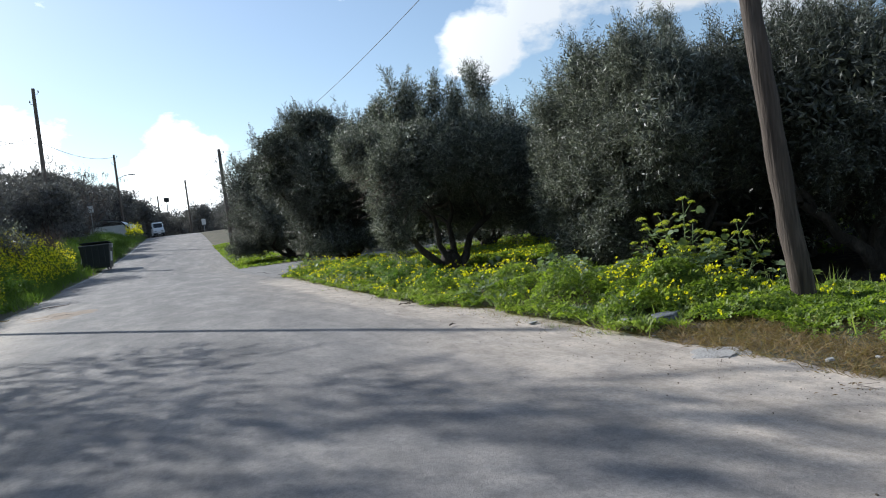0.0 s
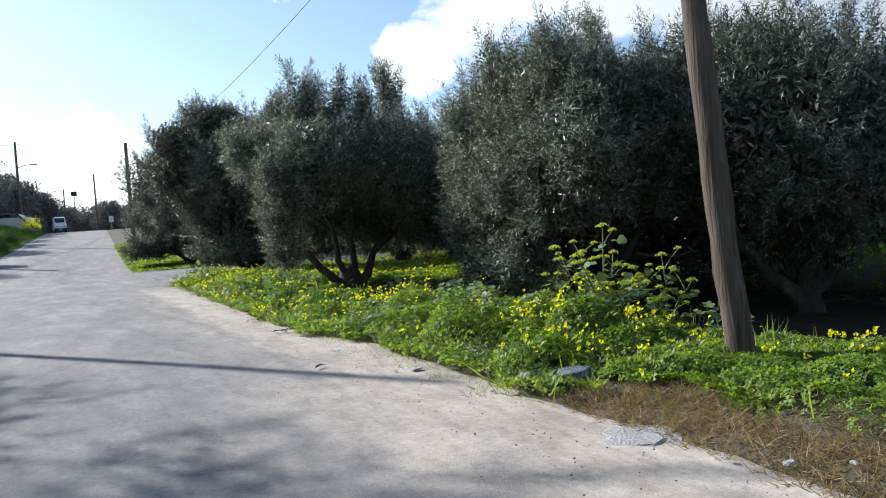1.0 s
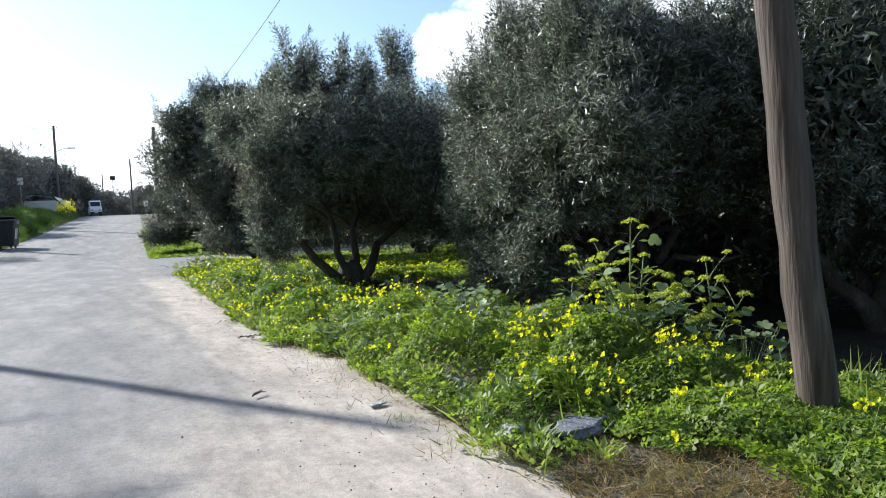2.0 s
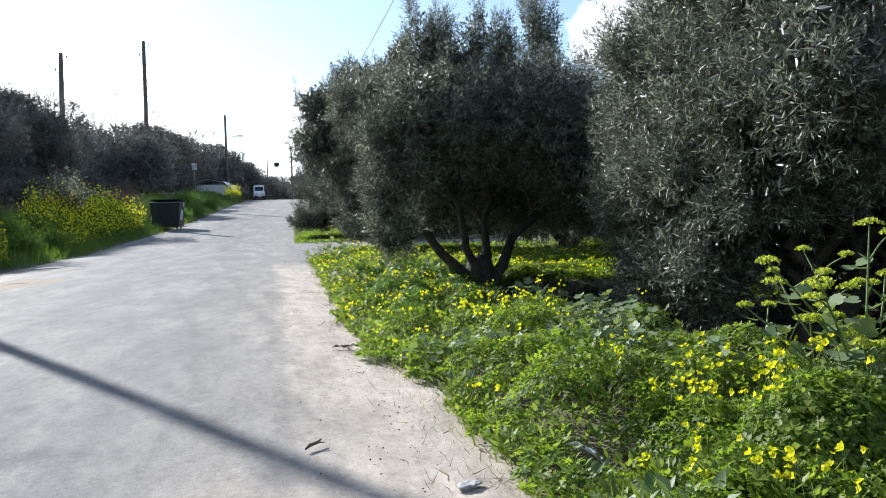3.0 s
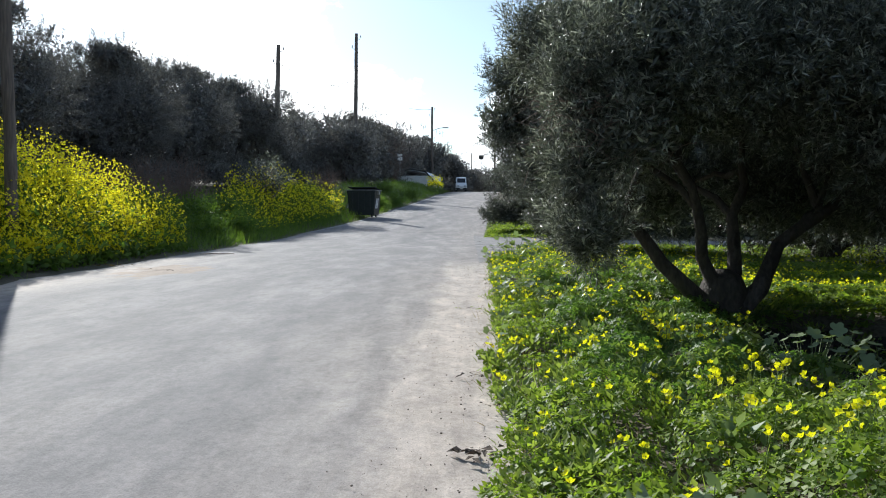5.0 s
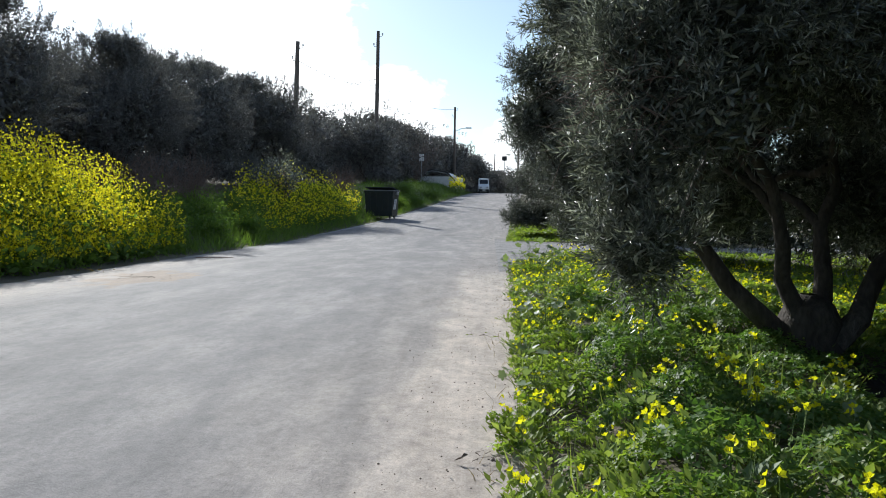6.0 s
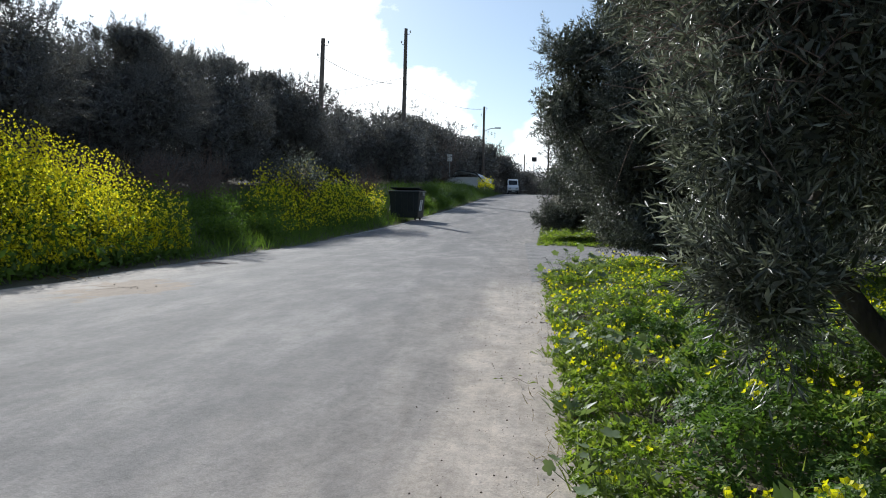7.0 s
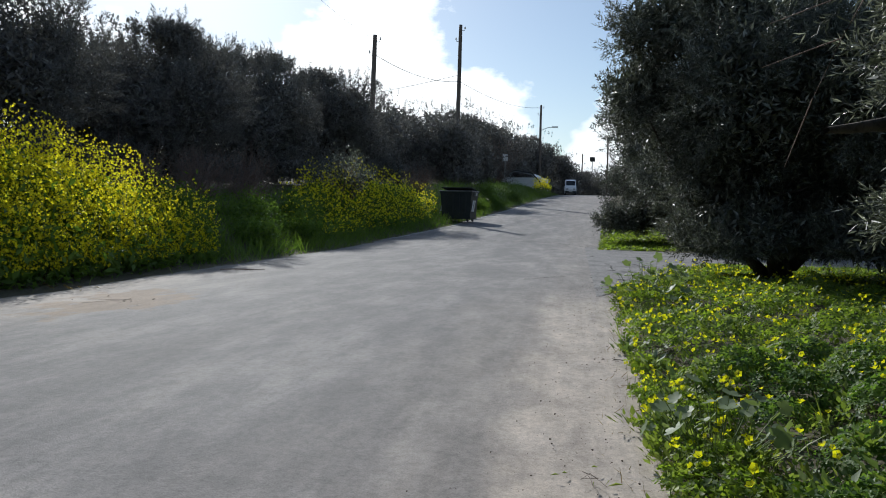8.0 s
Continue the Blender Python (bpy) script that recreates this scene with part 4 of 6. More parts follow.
_, NEAR_TOP = utility_pole("leaning weathered brown wooden pole in the verge", 6.40, 4.45, 5.95, 0.112, 0.084, (-0.40, 0.22), 3, POLE_WOOD, sides=20)
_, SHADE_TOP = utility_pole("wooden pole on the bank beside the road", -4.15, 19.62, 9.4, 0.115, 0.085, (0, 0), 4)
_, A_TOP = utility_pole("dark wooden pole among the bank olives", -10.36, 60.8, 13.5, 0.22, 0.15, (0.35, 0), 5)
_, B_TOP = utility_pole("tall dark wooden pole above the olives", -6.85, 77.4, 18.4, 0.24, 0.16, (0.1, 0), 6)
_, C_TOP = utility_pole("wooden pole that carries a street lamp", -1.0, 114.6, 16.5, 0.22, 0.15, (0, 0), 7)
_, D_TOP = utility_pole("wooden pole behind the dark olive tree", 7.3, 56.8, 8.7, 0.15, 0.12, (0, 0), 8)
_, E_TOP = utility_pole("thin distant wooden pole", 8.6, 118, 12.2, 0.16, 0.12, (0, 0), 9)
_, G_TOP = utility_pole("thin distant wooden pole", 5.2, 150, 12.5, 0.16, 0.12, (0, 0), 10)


def wire(a, b, sag, r, name="overhead_wire"):
    n = 28
    a, b = np.array(a), np.array(b)
    s = np.linspace(0, 1, n)[:, None]
    pts = a * (1 - s) + b * s
    pts[:, 2] -= sag * 4 * (s * (1 - s))[:, 0]
    V, F = tubes([np.concatenate([pts, np.full((n, 1), r)], 1)], 5)
    ob = hang(name, mesh_from(name, V, F), CABLE)
    return tagged(ob, "thin black overhead wire strung between poles", "wire", "overhead wires")


dn = Vector((0, 0, -0.35))
wire(NEAR_TOP + dn * 0.5, D_TOP + dn * 0.3, 1.48, 0.007)
wire(SHADE_TOP + dn * 0.3, A_TOP + dn, 0.8, 0.006)
wire(A_TOP + dn * 4, B_TOP + Vector((0, 0, -5.2)), 0.6, 0.022)
wire(B_TOP + Vector((0, 0, -5.2)), C_TOP + dn, 0.8, 0.022)
wire(B_TOP + Vector((0, 0, -4.6)), (-46, 82, 11.0), 1.2, 0.022)
wire(D_TOP + dn, E_TOP + dn, 1.2, 0.02)
wire(E_TOP + dn, G_TOP + dn, 0.6, 0.02)


def street_lamp(tip, drop):
    ob = thing("street_lamp", "grey street lamp on a curved arm, fixed to a pole", "street lamp", at=tuple(tip + Vector((0, 0, -drop))))
    V, F = tubes([[(0.1, 0, 0, 0.05), (0.9, -0.1, 0.35, 0.05), (1.7, -0.2, 0.45, 0.045)]], 8)
    hang("lamp_arm", mesh_from("lamp_arm", V, F), STEEL, ob)
    part("lamp_head", box(1.6, 2.5, -0.36, -0.06, 0.38, 0.55, 0.05), STEEL, ob)
    return ob


street_lamp(C_TOP, 3.6)


# ---- waste container ----
SHEAR = Matrix(((1, 0, 0, 0), (0, 1, 0.5, -0.35), (0, 0, 1, 0), (0, 0, 0, 1)))


def waste_container(x, y, rz):
    z = float(rise(y)) - 0.0
    ob = thing("waste_container", "dark green wheeled waste container with its lid ajar", "waste container", at=(x, y, z), rz=rz)
    ob.scale = (1.17, 1.17, 1.17)
    bm = bmesh.new()
    ring = []
    for zz, k in ((0.12, 0.88), (0.18, 0.91), (0.75, 0.95), (1.22, 1.0), (1.28, 1.03), (1.34, 1.03)):
        ring.append([bm.verts.new((0.72 * k * sx_, 0.55 * k * sy_, zz)) for sx_, sy_ in ((-1, -1), (1, -1), (1, 1), (-1, 1))])
    for a, b in zip(ring, ring[1:]):
        for q in range(4):
            bm.faces.new((a[q], a[(q + 1) % 4], b[(q + 1) % 4], b[q]))
    bm.faces.new(ring[0][::-1])
    bmesh.ops.inset_individual(bm, faces=[bm.faces.new(ring[-1])], thickness=0.05, depth=-0.05)
    bmesh.ops.bevel(bm, geom=list(bm.edges), offset=0.02, segments=2, affect="EDGES")
    part("container_body", bm, BIN_PLASTIC, ob)
    part("rim", box(-0.77, 0.77, -0.60, 0.60, 1.34, 1.375, 0.012), BIN_RIM, ob, "pale grey rim")
    lid = box(-0.70, 0.70, -0.02, 0.02, 0, 1.05, 0.015)
    bmesh.ops.transform(lid, matrix=pose(0, 0.56, 1.395, 84, 0, 0), verts=lid.verts)
    part("lid", lid, BIN_LID, ob, "dark flat lid left slightly ajar")
    for i in (-0.45, -0.15, 0.15, 0.45):
        part("rib", box(i - 0.03, i + 0.03, -0.58, -0.50, 0.4, 1.25, 0.01), BIN_PLASTIC, ob)
    for sx_ in (-1, 1):
        part("lifting_arm", box(0.70 * sx_ - 0.04, 0.78 * sx_ + 0.04 * sx_, -0.10, 0.10, 1.15, 1.30, 0.02), STEEL, ob)
        for k in range(2):
            part("reflector_strip", box(0.715 * sx_ - 0.004, 0.735 * sx_ + 0.004, -0.36 + 0.24 * k, -0.26 + 0.24 * k, 0.45, 0.95, 0, None, SHEAR), WHITE_PAINT, ob)
        for sy_ in (-1, 1):
            bm = bmesh.new()
            bmesh.ops.create_cone(bm, cap_ends=True, segments=16, radius1=0.10, radius2=0.10, depth=0.05, matrix=pose(0.52 * sx_, 0.38 * sy_, 0.10, 0, 90, 0))
            w_ = part("wheel", bm, RUBBER, ob)
            part("wheel_fork", box(0.52 * sx_ - 0.045, 0.52 * sx_ + 0.045, 0.38 * sy_ - 0.03, 0.38 * sy_ + 0.03, 0.10, 0.26, 0.01), STEEL, w_)
    return ob


waste_container(-1.8, 48.7, -8)


# ---- the low white shed and the van, far up the road ----
def white_shed(x, y, rz):
    z = float(ground_z(x, y))
    ob = thing("white_shed", "low white shed with a sloping pale blue roof", "shed", at=(x, y, z - 0.9), rz=rz)
    part("wall", box(-3.2, 3.2, -2.4, 2.4, 0, 1.9, 0.03), WALL_WHITE, ob)
    bm = bmesh.new()
    prof = [(-3.6, 1.2), (-2.2, 2.2), (0, 2.75), (2.0, 2.4), (3.6, 0.7)]
    vs = []
    for yy in (-2.6, 2.6):
        vs.append([bm.verts.new((px, yy, pz)) for px, pz in prof] + [bm.verts.new((px * 0.98, yy, pz - 0.12)) for px, pz in reversed(prof)])
    n = len(vs[0])
    for q in range(n):
        bm.faces.new((vs[0][q], vs[0][(q + 1) % n], vs[1][(q + 1) % n], vs[1][q]))
    bm.faces.new(vs[0][::-1])
    bm.faces.new(vs[1])
    part("roof", bm, SHEET_BLUE, ob)
    V, F = tubes([[(px * 1.01, -2.62, pz + 0.02, 0.09) for px, pz in prof]], 6)
    hang("roof_edge", mesh_from("roof_edge", V, F), RUBBER, ob, "dark edging tube")
    return ob


white_shed(-2.9, 104, -8)


def white_van(x, y, rz):
    z = float(rise(y)) - 0.02
    ob = thing("van", "white delivery van parked on the road", "van", at=(x, y, z), rz=rz)
    bm = bmesh.new()
    prof = [(-2.3, 0.35), (-2.35, 0.85), (-2.2, 1.05), (-1.45, 1.25), (-0.75, 1.95), (-0.4, 2.05), (2.2, 2.05), (2.3, 1.9), (2.35, 0.4)]
    rows_ = []
    for xx, k in ((-0.88, 0.0), (-0.80, 1.0), (0.80, 1.0), (0.88, 0.0)):
        rows_.append([bm.verts.new((xx * (1 - 0.08 * (pz > 1.3)), py, pz - (0.04 if k == 0 else 0))) for py, pz in prof])
    for a, b in zip(rows_, rows_[1:]):
        for q in range(len(prof)):
            r_ = (q + 1) % len(prof)
            bm.faces.new((a[q], a[r_], b[r_], b[q]))
    bm.faces.new(rows_[0][::-1])
    bm.faces.new(rows_[-1])
    part("van_body", bm, VAN_PAINT, ob)
    ws = box(-0.70, 0.70, -0.01, 0.01, 0, 0.80, 0.005)
    bmesh.ops.transform(ws, matrix=pose(0, -1.40, 1.32, -45, 0, 0), verts=ws.verts)
    part("windscreen", ws, GLASS_DARK, ob)
    for sx_ in (-1, 1):
        part("side_window", box(0.815 * sx_ - 0.012, 0.815 * sx_ + 0.012, -0.6, 0.4, 1.3, 1.75, 0.004), GLASS_DARK, ob)
        part("headlight", box(0.55 * sx_ - 0.17, 0.55 * sx_ + 0.17, -2.38, -2.28, 0.72, 0.92, 0.02), STEEL, ob)
        part("mirror", box(0.98 * sx_ - 0.08, 0.98 * sx_ + 0.08, -0.98, -0.90, 1.25, 1.5, 0.02), RUBBER, ob)
        for yy in (-1.5, 1.45):
            bm = bmesh.new()
            bmesh.ops.create_cone(bm, cap_ends=True, segments=20, radius1=0.34, radius2=0.34, depth=0.2, matrix=pose(0.78 * sx_, yy, 0.34, 0, 90, 0))
            part("wheel", bm, RUBBER, ob)
    part("bumper", box(-0.86, 0.86, -2.42, -2.25, 0.35, 0.6, 0.03), RUBBER, ob)
    part("number_plate", box(-0.26, 0.26, -2.435, -2.42, 0.44, 0.55), WHITE_PAINT, ob)
    ob.scale = (0.84, 0.88, 1.08)
    return ob


white_van(3.4, 110.0, 3)


def road_sign(label, x, y, h):
    z = float(ground_z(x, y))
    ob = thing("road_sign", label, "road sign", at=(x, y, z))
    V, F = tubes([[(0, 0, -0.2, 0.04), (0, 0, h, 0.04)]], 8)
    hang("sign_post", mesh_from("sign_post", V, F), STEEL, ob)
    part("sign_plate", box(-0.3, 0.3, -0.05, -0.03, h - 0.75, h + 0.1, 0.01), WHITE_PAINT, ob)
    return ob


road_sign("small white plate on a thin metal post", -4.2, 96.5, 3.6)
road_sign("small white plate on a thin metal post by the road", 10.0, 112, 2.0)


def far_box(x, y, top):
    z = float(ground_z(x, y))
    ob = thing("signal_box", "small dark square box on a thin far post", "box on post", at=(x, y, z))
    V, F = tubes([[(0, 0, -0.2, 0.12), (0, 0, top - z, 0.10)]], 8)
    hang("post", mesh_from("post", V, F), STEEL, ob)
    part("box_body", box(-0.55, 0.55, -0.32, -0.06, top - z - 0.95, top - z, 0.03), RUBBER, ob)
    return ob


far_box(7.35, 165, 13.1)


# ---- weeds of the verge ----
def leaf_fan(n, lobes, depth, cup=0.12):
    """A round, lobed leaf on a short stalk, as a fan of triangles: n outline points, a notch at the stalk."""
    a = np.linspace(-0.9 * np.pi, 0.9 * np.pi, n)
    r = 0.5 * (1 - depth * (1 - np.abs(np.cos(a * lobes / 1.8)) ** 0.7)) * (0.75 + 0.25 * np.cos(a / 2))
    V = [(0, 0, 0)] + [(r[i] * math.sin(a[i]), 0.12 + r[i] * math.cos(a[i]), cup * r[i] ** 2 * 4) for i in range(n)]
    return np.array(V), np.array([(0, i + 1, i) for i in range(1, n)])


def trefoil():
    """A clover-like leaf: three folded, notched leaflets on one point."""
    V, F = [(0, 0, 0)], []
    for q in range(3):
        a = q * 2 * math.pi / 3
        c, s = math.cos(a), math.sin(a)
        k = len(V)
        for px, py, pz in ((0.42, 0.62, 0.10), (0, 0.66, -0.04), (-0.42, 0.62, 0.10)):
            V.append((c * px - s * py, s * px + c * py, pz))
        F += [(0, k, k + 1), (0, k + 1, k + 2)]
    return np.array(V), np.array(F)


def cup_flower():
    """A small open flower of five petals."""
    V, F = [], []
    for q in range(5):
        a = q * 2 * math.pi / 5
        k = len(V)
        for rr, da, zz in ((0.06, 0, 0), (0.42, -0.62, 0.30), (0.55, 0, 0.42), (0.42, 0.62, 0.30)):
            V.append((rr * math.cos(a + da), rr * math.sin(a + da), zz))
        F += [(k, k + 1, k + 2), (k, k + 2, k + 3)]
    return np.array(V), np.array(F)


BLADE_V = np.array([(-0.022, 0, 0), (0.022, 0, 0), (0.018, 0.5, 0.06), (-0.018, 0.5, 0.06), (0, 1, 0.26)])
BLADE_F = np.array([(0, 1, 2), (0, 2, 3), (3, 2, 4)])
UP = np.array([0.0, 0.0, 1.0])


def patchy(x, y, f, seed):
    return 0.5 + 0.5 * np.sin(f * x + 1.7 * np.sin(0.8 * f * y + seed) + seed * 2.1) * np.cos(0.9 * f * y + 1.3 * np.sin(1.1 * f * x - seed))


def hump(x, y, cx, cy, r):
    return np.exp(-((x - cx) ** 2 + (y - cy) ** 2) / (r * r))


# the verge is a heap of small rounded clumps: their tops on a fine lattice
def clump_field():
    rng = np.random.default_rng(90)
    gx, gy = np.arange(4.2, 9.01, 0.04), np.arange(1.0, 25.01, 0.04)
    X, Y = np.meshgrid(gx, gy)
    H = np.zeros_like(X)
    n = 1050
    for cx, cy, u, v in zip(rng.uniform(4.3, 8.9, n), rng.uniform(1.2, 24.8, n), rng.random(n), rng.random(n)):
        r = 0.13 + 0.30 * u ** 1.8
        h = (0.07 + 0.55 * r) * (0.4 + 1.05 * v)
        i0, i1 = np.searchsorted(gy, (cy - r, cy + r))
        j0, j1 = np.searchsorted(gx, (cx - r, cx + r))
        q = ((X[i0:i1, j0:j1] - cx) ** 2 + (Y[i0:i1, j0:j1] - cy) ** 2) / (r * r)
        H[i0:i1, j0:j1] = np.maximum(H[i0:i1, j0:j1], h * np.sqrt(np.clip(1 - q, 0, 1)))
    return H


CLUMPS = clump_field()
SLOPE_Y, SLOPE_X = np.gradient(CLUMPS, 0.04)


def on_lattice(A, x, y):
    i = np.clip(np.round((np.asarray(y) - 1.0) / 0.04).astype(int), 0, A.shape[0] - 1)
    j = np.clip(np.round((np.asarray(x) - 4.2) / 0.04).astype(int), 0, A.shape[1] - 1)
    return A[i, j]


def weed_top(x, y):
    """How high the weeds of the verge stand over the soil."""
    dx = x - right_edge(y)
    full = 0.25 + 0.75 * smooth(0.1, 1.0, dx)
    h = 0.03 + full * on_lattice(CLUMPS, x, y) * (1 - 0.5 * smooth(5.6, 4.6, y) * smooth(5.5, 6.0, x)) * (1 - 0.35 * smooth(2.2, 3.4, dx))
    h = h + 0.18 * hump(x, y, 5.5, 7.2, 0.42) + 0.05 * hump(x, y, 6.3, 8.3, 0.8) + 0.14 * hump(x, y, 6.2, 5.9, 0.6) + 0.25 * hump(x, y, 5.15, 21.2, 0.6) + 0.15 * hump(x, y, 4.85, 19.2, 0.5)
    dry = smooth(4.9, 4.2, y) * smooth(6.3, 5.3, x)
    h = h * (1 - 0.75 * hump(x, y, 7.3, 13.2, 1.2))
    return h * (1 - 0.8 * dry) * (1 - 0.9 * hump(x, y, 5.1, 5.0, 0.36)) * (1 - 0.94 * hump(x, y, 5.26, 6.3, 0.36)) * (1 - 0.6 * hump(x, y, 5.1, 5.8, 0.35)) + 0.16 * hump(x, y, 5.5, 6.95, 0.28)


# Weeds are cleared over the soil that carries the shade in its colour.
def bare(x, y):
    return smooth(0.0, 0.35, x - grove_edge(y) - 0.1) * smooth(14.3, 13.5, y) * smooth(13.2, 12.2, x + 4.6 * smooth(11.4, 12.6, y))


def dryness(x, y):
    return smooth(5.3, 4.4, y) * smooth(6.2, 5.2, x + 0.5 * (patchy(x, y, 4.0, 2.0) - 0.5))


def scatter(rng, n, x0, x1, y0, y1, chance):
    x, y = rng.uniform(x0, x1, n), rng.uniform(y0, y1, n)
    k = rng.random(n) < chance(x, y)
    return x[k], y[k]


def in_verge(x, y):
    edge = right_edge(y) + 0.32 * smooth(9.8, 8.2, y) + 0.20 * (patchy(x * 0, y, 3.1, 2.0) - 0.45) + 0.12 * (patchy(x * 0, y, 8.0, 5.0) - 0.5) + 0.06 * (patchy(x * 0, y, 23.0, 1.0) - 0.5)
    return ((x > edge) & (y < corner_y(x) + 0.25 * (patchy(x, y * 0, 6.0, 1.0) - 0.5))).astype(float) * (1 - 0.95 * bare(x, y)) * (1 - 0.97 * hump(x, y, 5.28, 6.42, 0.22))


TV, TF = trefoil()


def clover(label, rng, x, y, size, mat_=None):
    n = len(x)
    top = weed_top(x, y)
    z = ground_z(x, y) + top * (0.5 + 0.5 * rng.random(n) ** 0.5) + 0.012
    lean = np.stack([on_lattice(SLOPE_X, x, y), on_lattice(SLOPE_Y, x, y), 0 * x], -1).clip(-1.5, 1.5)
    normal = unit(UP - 0.6 * lean + rng.normal(size=(n, 3)) * 0.45)
    along = unit(np.cross(normal, randdir(n, rng)))
    ob = hang("clover", mesh_from("clover", *spread(TV, TF, np.stack([x, y, z], -1), along, normal, size * (0.6 + 0.8 * rng.random(n)))), mat_ or CLOVER)
    return tagged(ob, label, "weeds", kind="stuff")


rng = np.random.default_rng(101)
x, y = scatter(rng, 165000, 4.2, 9.0, -3.0, 17.5, lambda x, y: in_verge(x, y) * (1 - dryness(x, y)) * (1 - 0.85 * smooth(6.4, 8.6, x)) * (0.12 + 0.88 * smooth(0.02, 0.10, on_lattice(CLUMPS, x, y))) * (1 - 0.92 * hump(x, y, 8.2, 10.9, 1.7)) * (1 - 0.8 * hump(x, y, 7.7, 12.9, 0.9)) * (1 - 0.98 * hump(x, y, 5.28, 6.4, 0.25)))
# Mask of the weeds whose leaf colour carries painted shade.
shade_tinted = smooth(9.8, 12.0, y + 1.6 * (patchy(x, y, 2.4, 3.0) - 0.5)) * smooth(0.35, 0.8, x - right_edge(y)) > 0.15 + 0.7 * rng.random(len(x))
clover("dense bright green clover-like weeds along the road", rng, x[~shade_tinted], y[~shade_tinted], 0.034)
clover("clover-like weeds round the large olive, tinted darker as in shade", rng, x[shade_tinted], y[shade_tinted], 0.036, CLOVER_SHADED)
x, y = scatter(rng, 26000, 5.3, 7.4, 3.6, 6.6, lambda x, y: in_verge(x, y) * (1 - dryness(x, y)))
clover("leafy clover-like weeds round the tall plant", rng, x, y, 0.04)
x, y = scatter(rng, 46000, 4.4, 11.5, 16.5, 31.0, lambda x, y: in_verge(x, y) * (1 - 0.6 * smooth(6.5, 9.5, x)))
clover("bright green weeds beside the side road", rng, x, y, 0.045)
x, y = scatter(rng, 30000, 7.5, 30.0, -4.0, 30.0, lambda x, y: in_verge(x, y) * (0.4 + 0.6 * patchy(x, y, 1.2, 3.0)) * (1 - 0.97 * hump(x, y, 11.2, 4.6, 4.6)) * (1 - 0.9 * hump(x, y, 8.6, 11.0, 2.0)))
clover("weeds on the floor of the olive grove", rng, x, y, 0.11)
x, y = scatter(rng, 30000, 7.4, 13.0, 14.6, 21.0, lambda x, y: smooth(7.3, 8.2, x) * (0.3 + 0.7 * patchy(x, y, 2.3, 6.0)) * smooth(12.6, 13.4, y + 0.5 * (12.0 - x).clip(-1, 1)))
clover("sunlit yellow-green meadow weeds behind the large olive", rng, x, y, 0.05)
x, y = scatter(rng, 20000, 4.9, 12.0, 35.5, 62.0, lambda x, y: (x > right_edge(y) + 0.05) * smooth(3.6, 1.0, x - right_edge(y)))
clover("low green weeds on the far verge", rng, x, y, 0.10)


def grass(label, rng, x, y, size, mat_, lean=0.45, height=None, name="grass"):
    n = len(x)
    z = ground_z(x, y) - 0.01 + (0 if height is None else height)
    along = unit(UP + rng.normal(size=(n, 3)) * (lean, lean, 0.05))
    normal = unit(np.cross(along, randdir(n, rng)))
    ob = hang(name, mesh_from(name, *spread(BLADE_V, BLADE_F, np.stack([x, y, z], -1), along, normal, size * (0.5 + rng.random(n)))), mat_)
    return tagged(ob, label, "grass", kind="stuff")


x, y = scatter(rng, 26000, 4.2, 8.5, 1.6, 24.0, lambda x, y: in_verge(x, y) * (1 - dryness(x, y)) * (0.05 + 0.5 * patchy(x, y, 3.3, 6.0) ** 4))
grass("tufts of long green grass among the clover", rng, x, y, 0.21, GRASS)
x, y = scatter(rng, 95000, 4.2, 6.6, -4.0, 5.6, lambda x, y: in_verge(x, y) * dryness(x, y) * (0.25 + 0.75 * patchy(x, y, 5.0, 3.0)))
grass("dry yellow mown grass at the foot of the verge", rng, x, y, 0.085, STRAW, 1.9, 0.015, "dry_grass")
x, y = scatter(rng, 16000, 4.3, 5.4, 5.0, 24.0, lambda x, y: smooth(0.34, 0.1, np.abs(x - right_edge(y) - 0.12)) * (0.08 + 0.5 * patchy(x, y, 6.0, 1.0) ** 4))
grass("small dry tufts along the edge of the road", rng, x, y, 0.09, STRAW, 1.5, 0.02, "edge_grass")
x, y = scatter(rng, 15000, 4.45, 5.05, 4.8, 9.6, lambda x, y: smooth(0.0, 0.1, x - right_edge(y)) * smooth(0.55, 0.35, x - right_edge(y)) * patchy(x, y, 7.0, 4.0) ** 2)
grass("flattened straw and thin tufts on the sandy strip", rng, x, y, 0.05, STRAW, 2.2, 0.006, "dry_grass")
x, y = scatter(rng, 9000, 4.45, 5.0, 4.8, 10.0, lambda x, y: smooth(0.02, 0.15, x - right_edge(y)) * patchy(x, y, 5.5, 9.0) ** 3)
grass("small green tufts on the sandy strip", rng, x, y, 0.07, GRASS, 0.9, 0.0, "edge_grass")
x, y = scatter(rng, 22000, 8.0, 30.0, -4.0, 36.0, lambda x, y: in_verge(x, y) * patchy(x, y, 1.3, 8.0) * (1 - 0.95 * hump(x, y, 10.8, 5.2, 3.4)))
grass("long grass between the olive trunks", rng, x, y, 0.24, GRASS, 0.5)


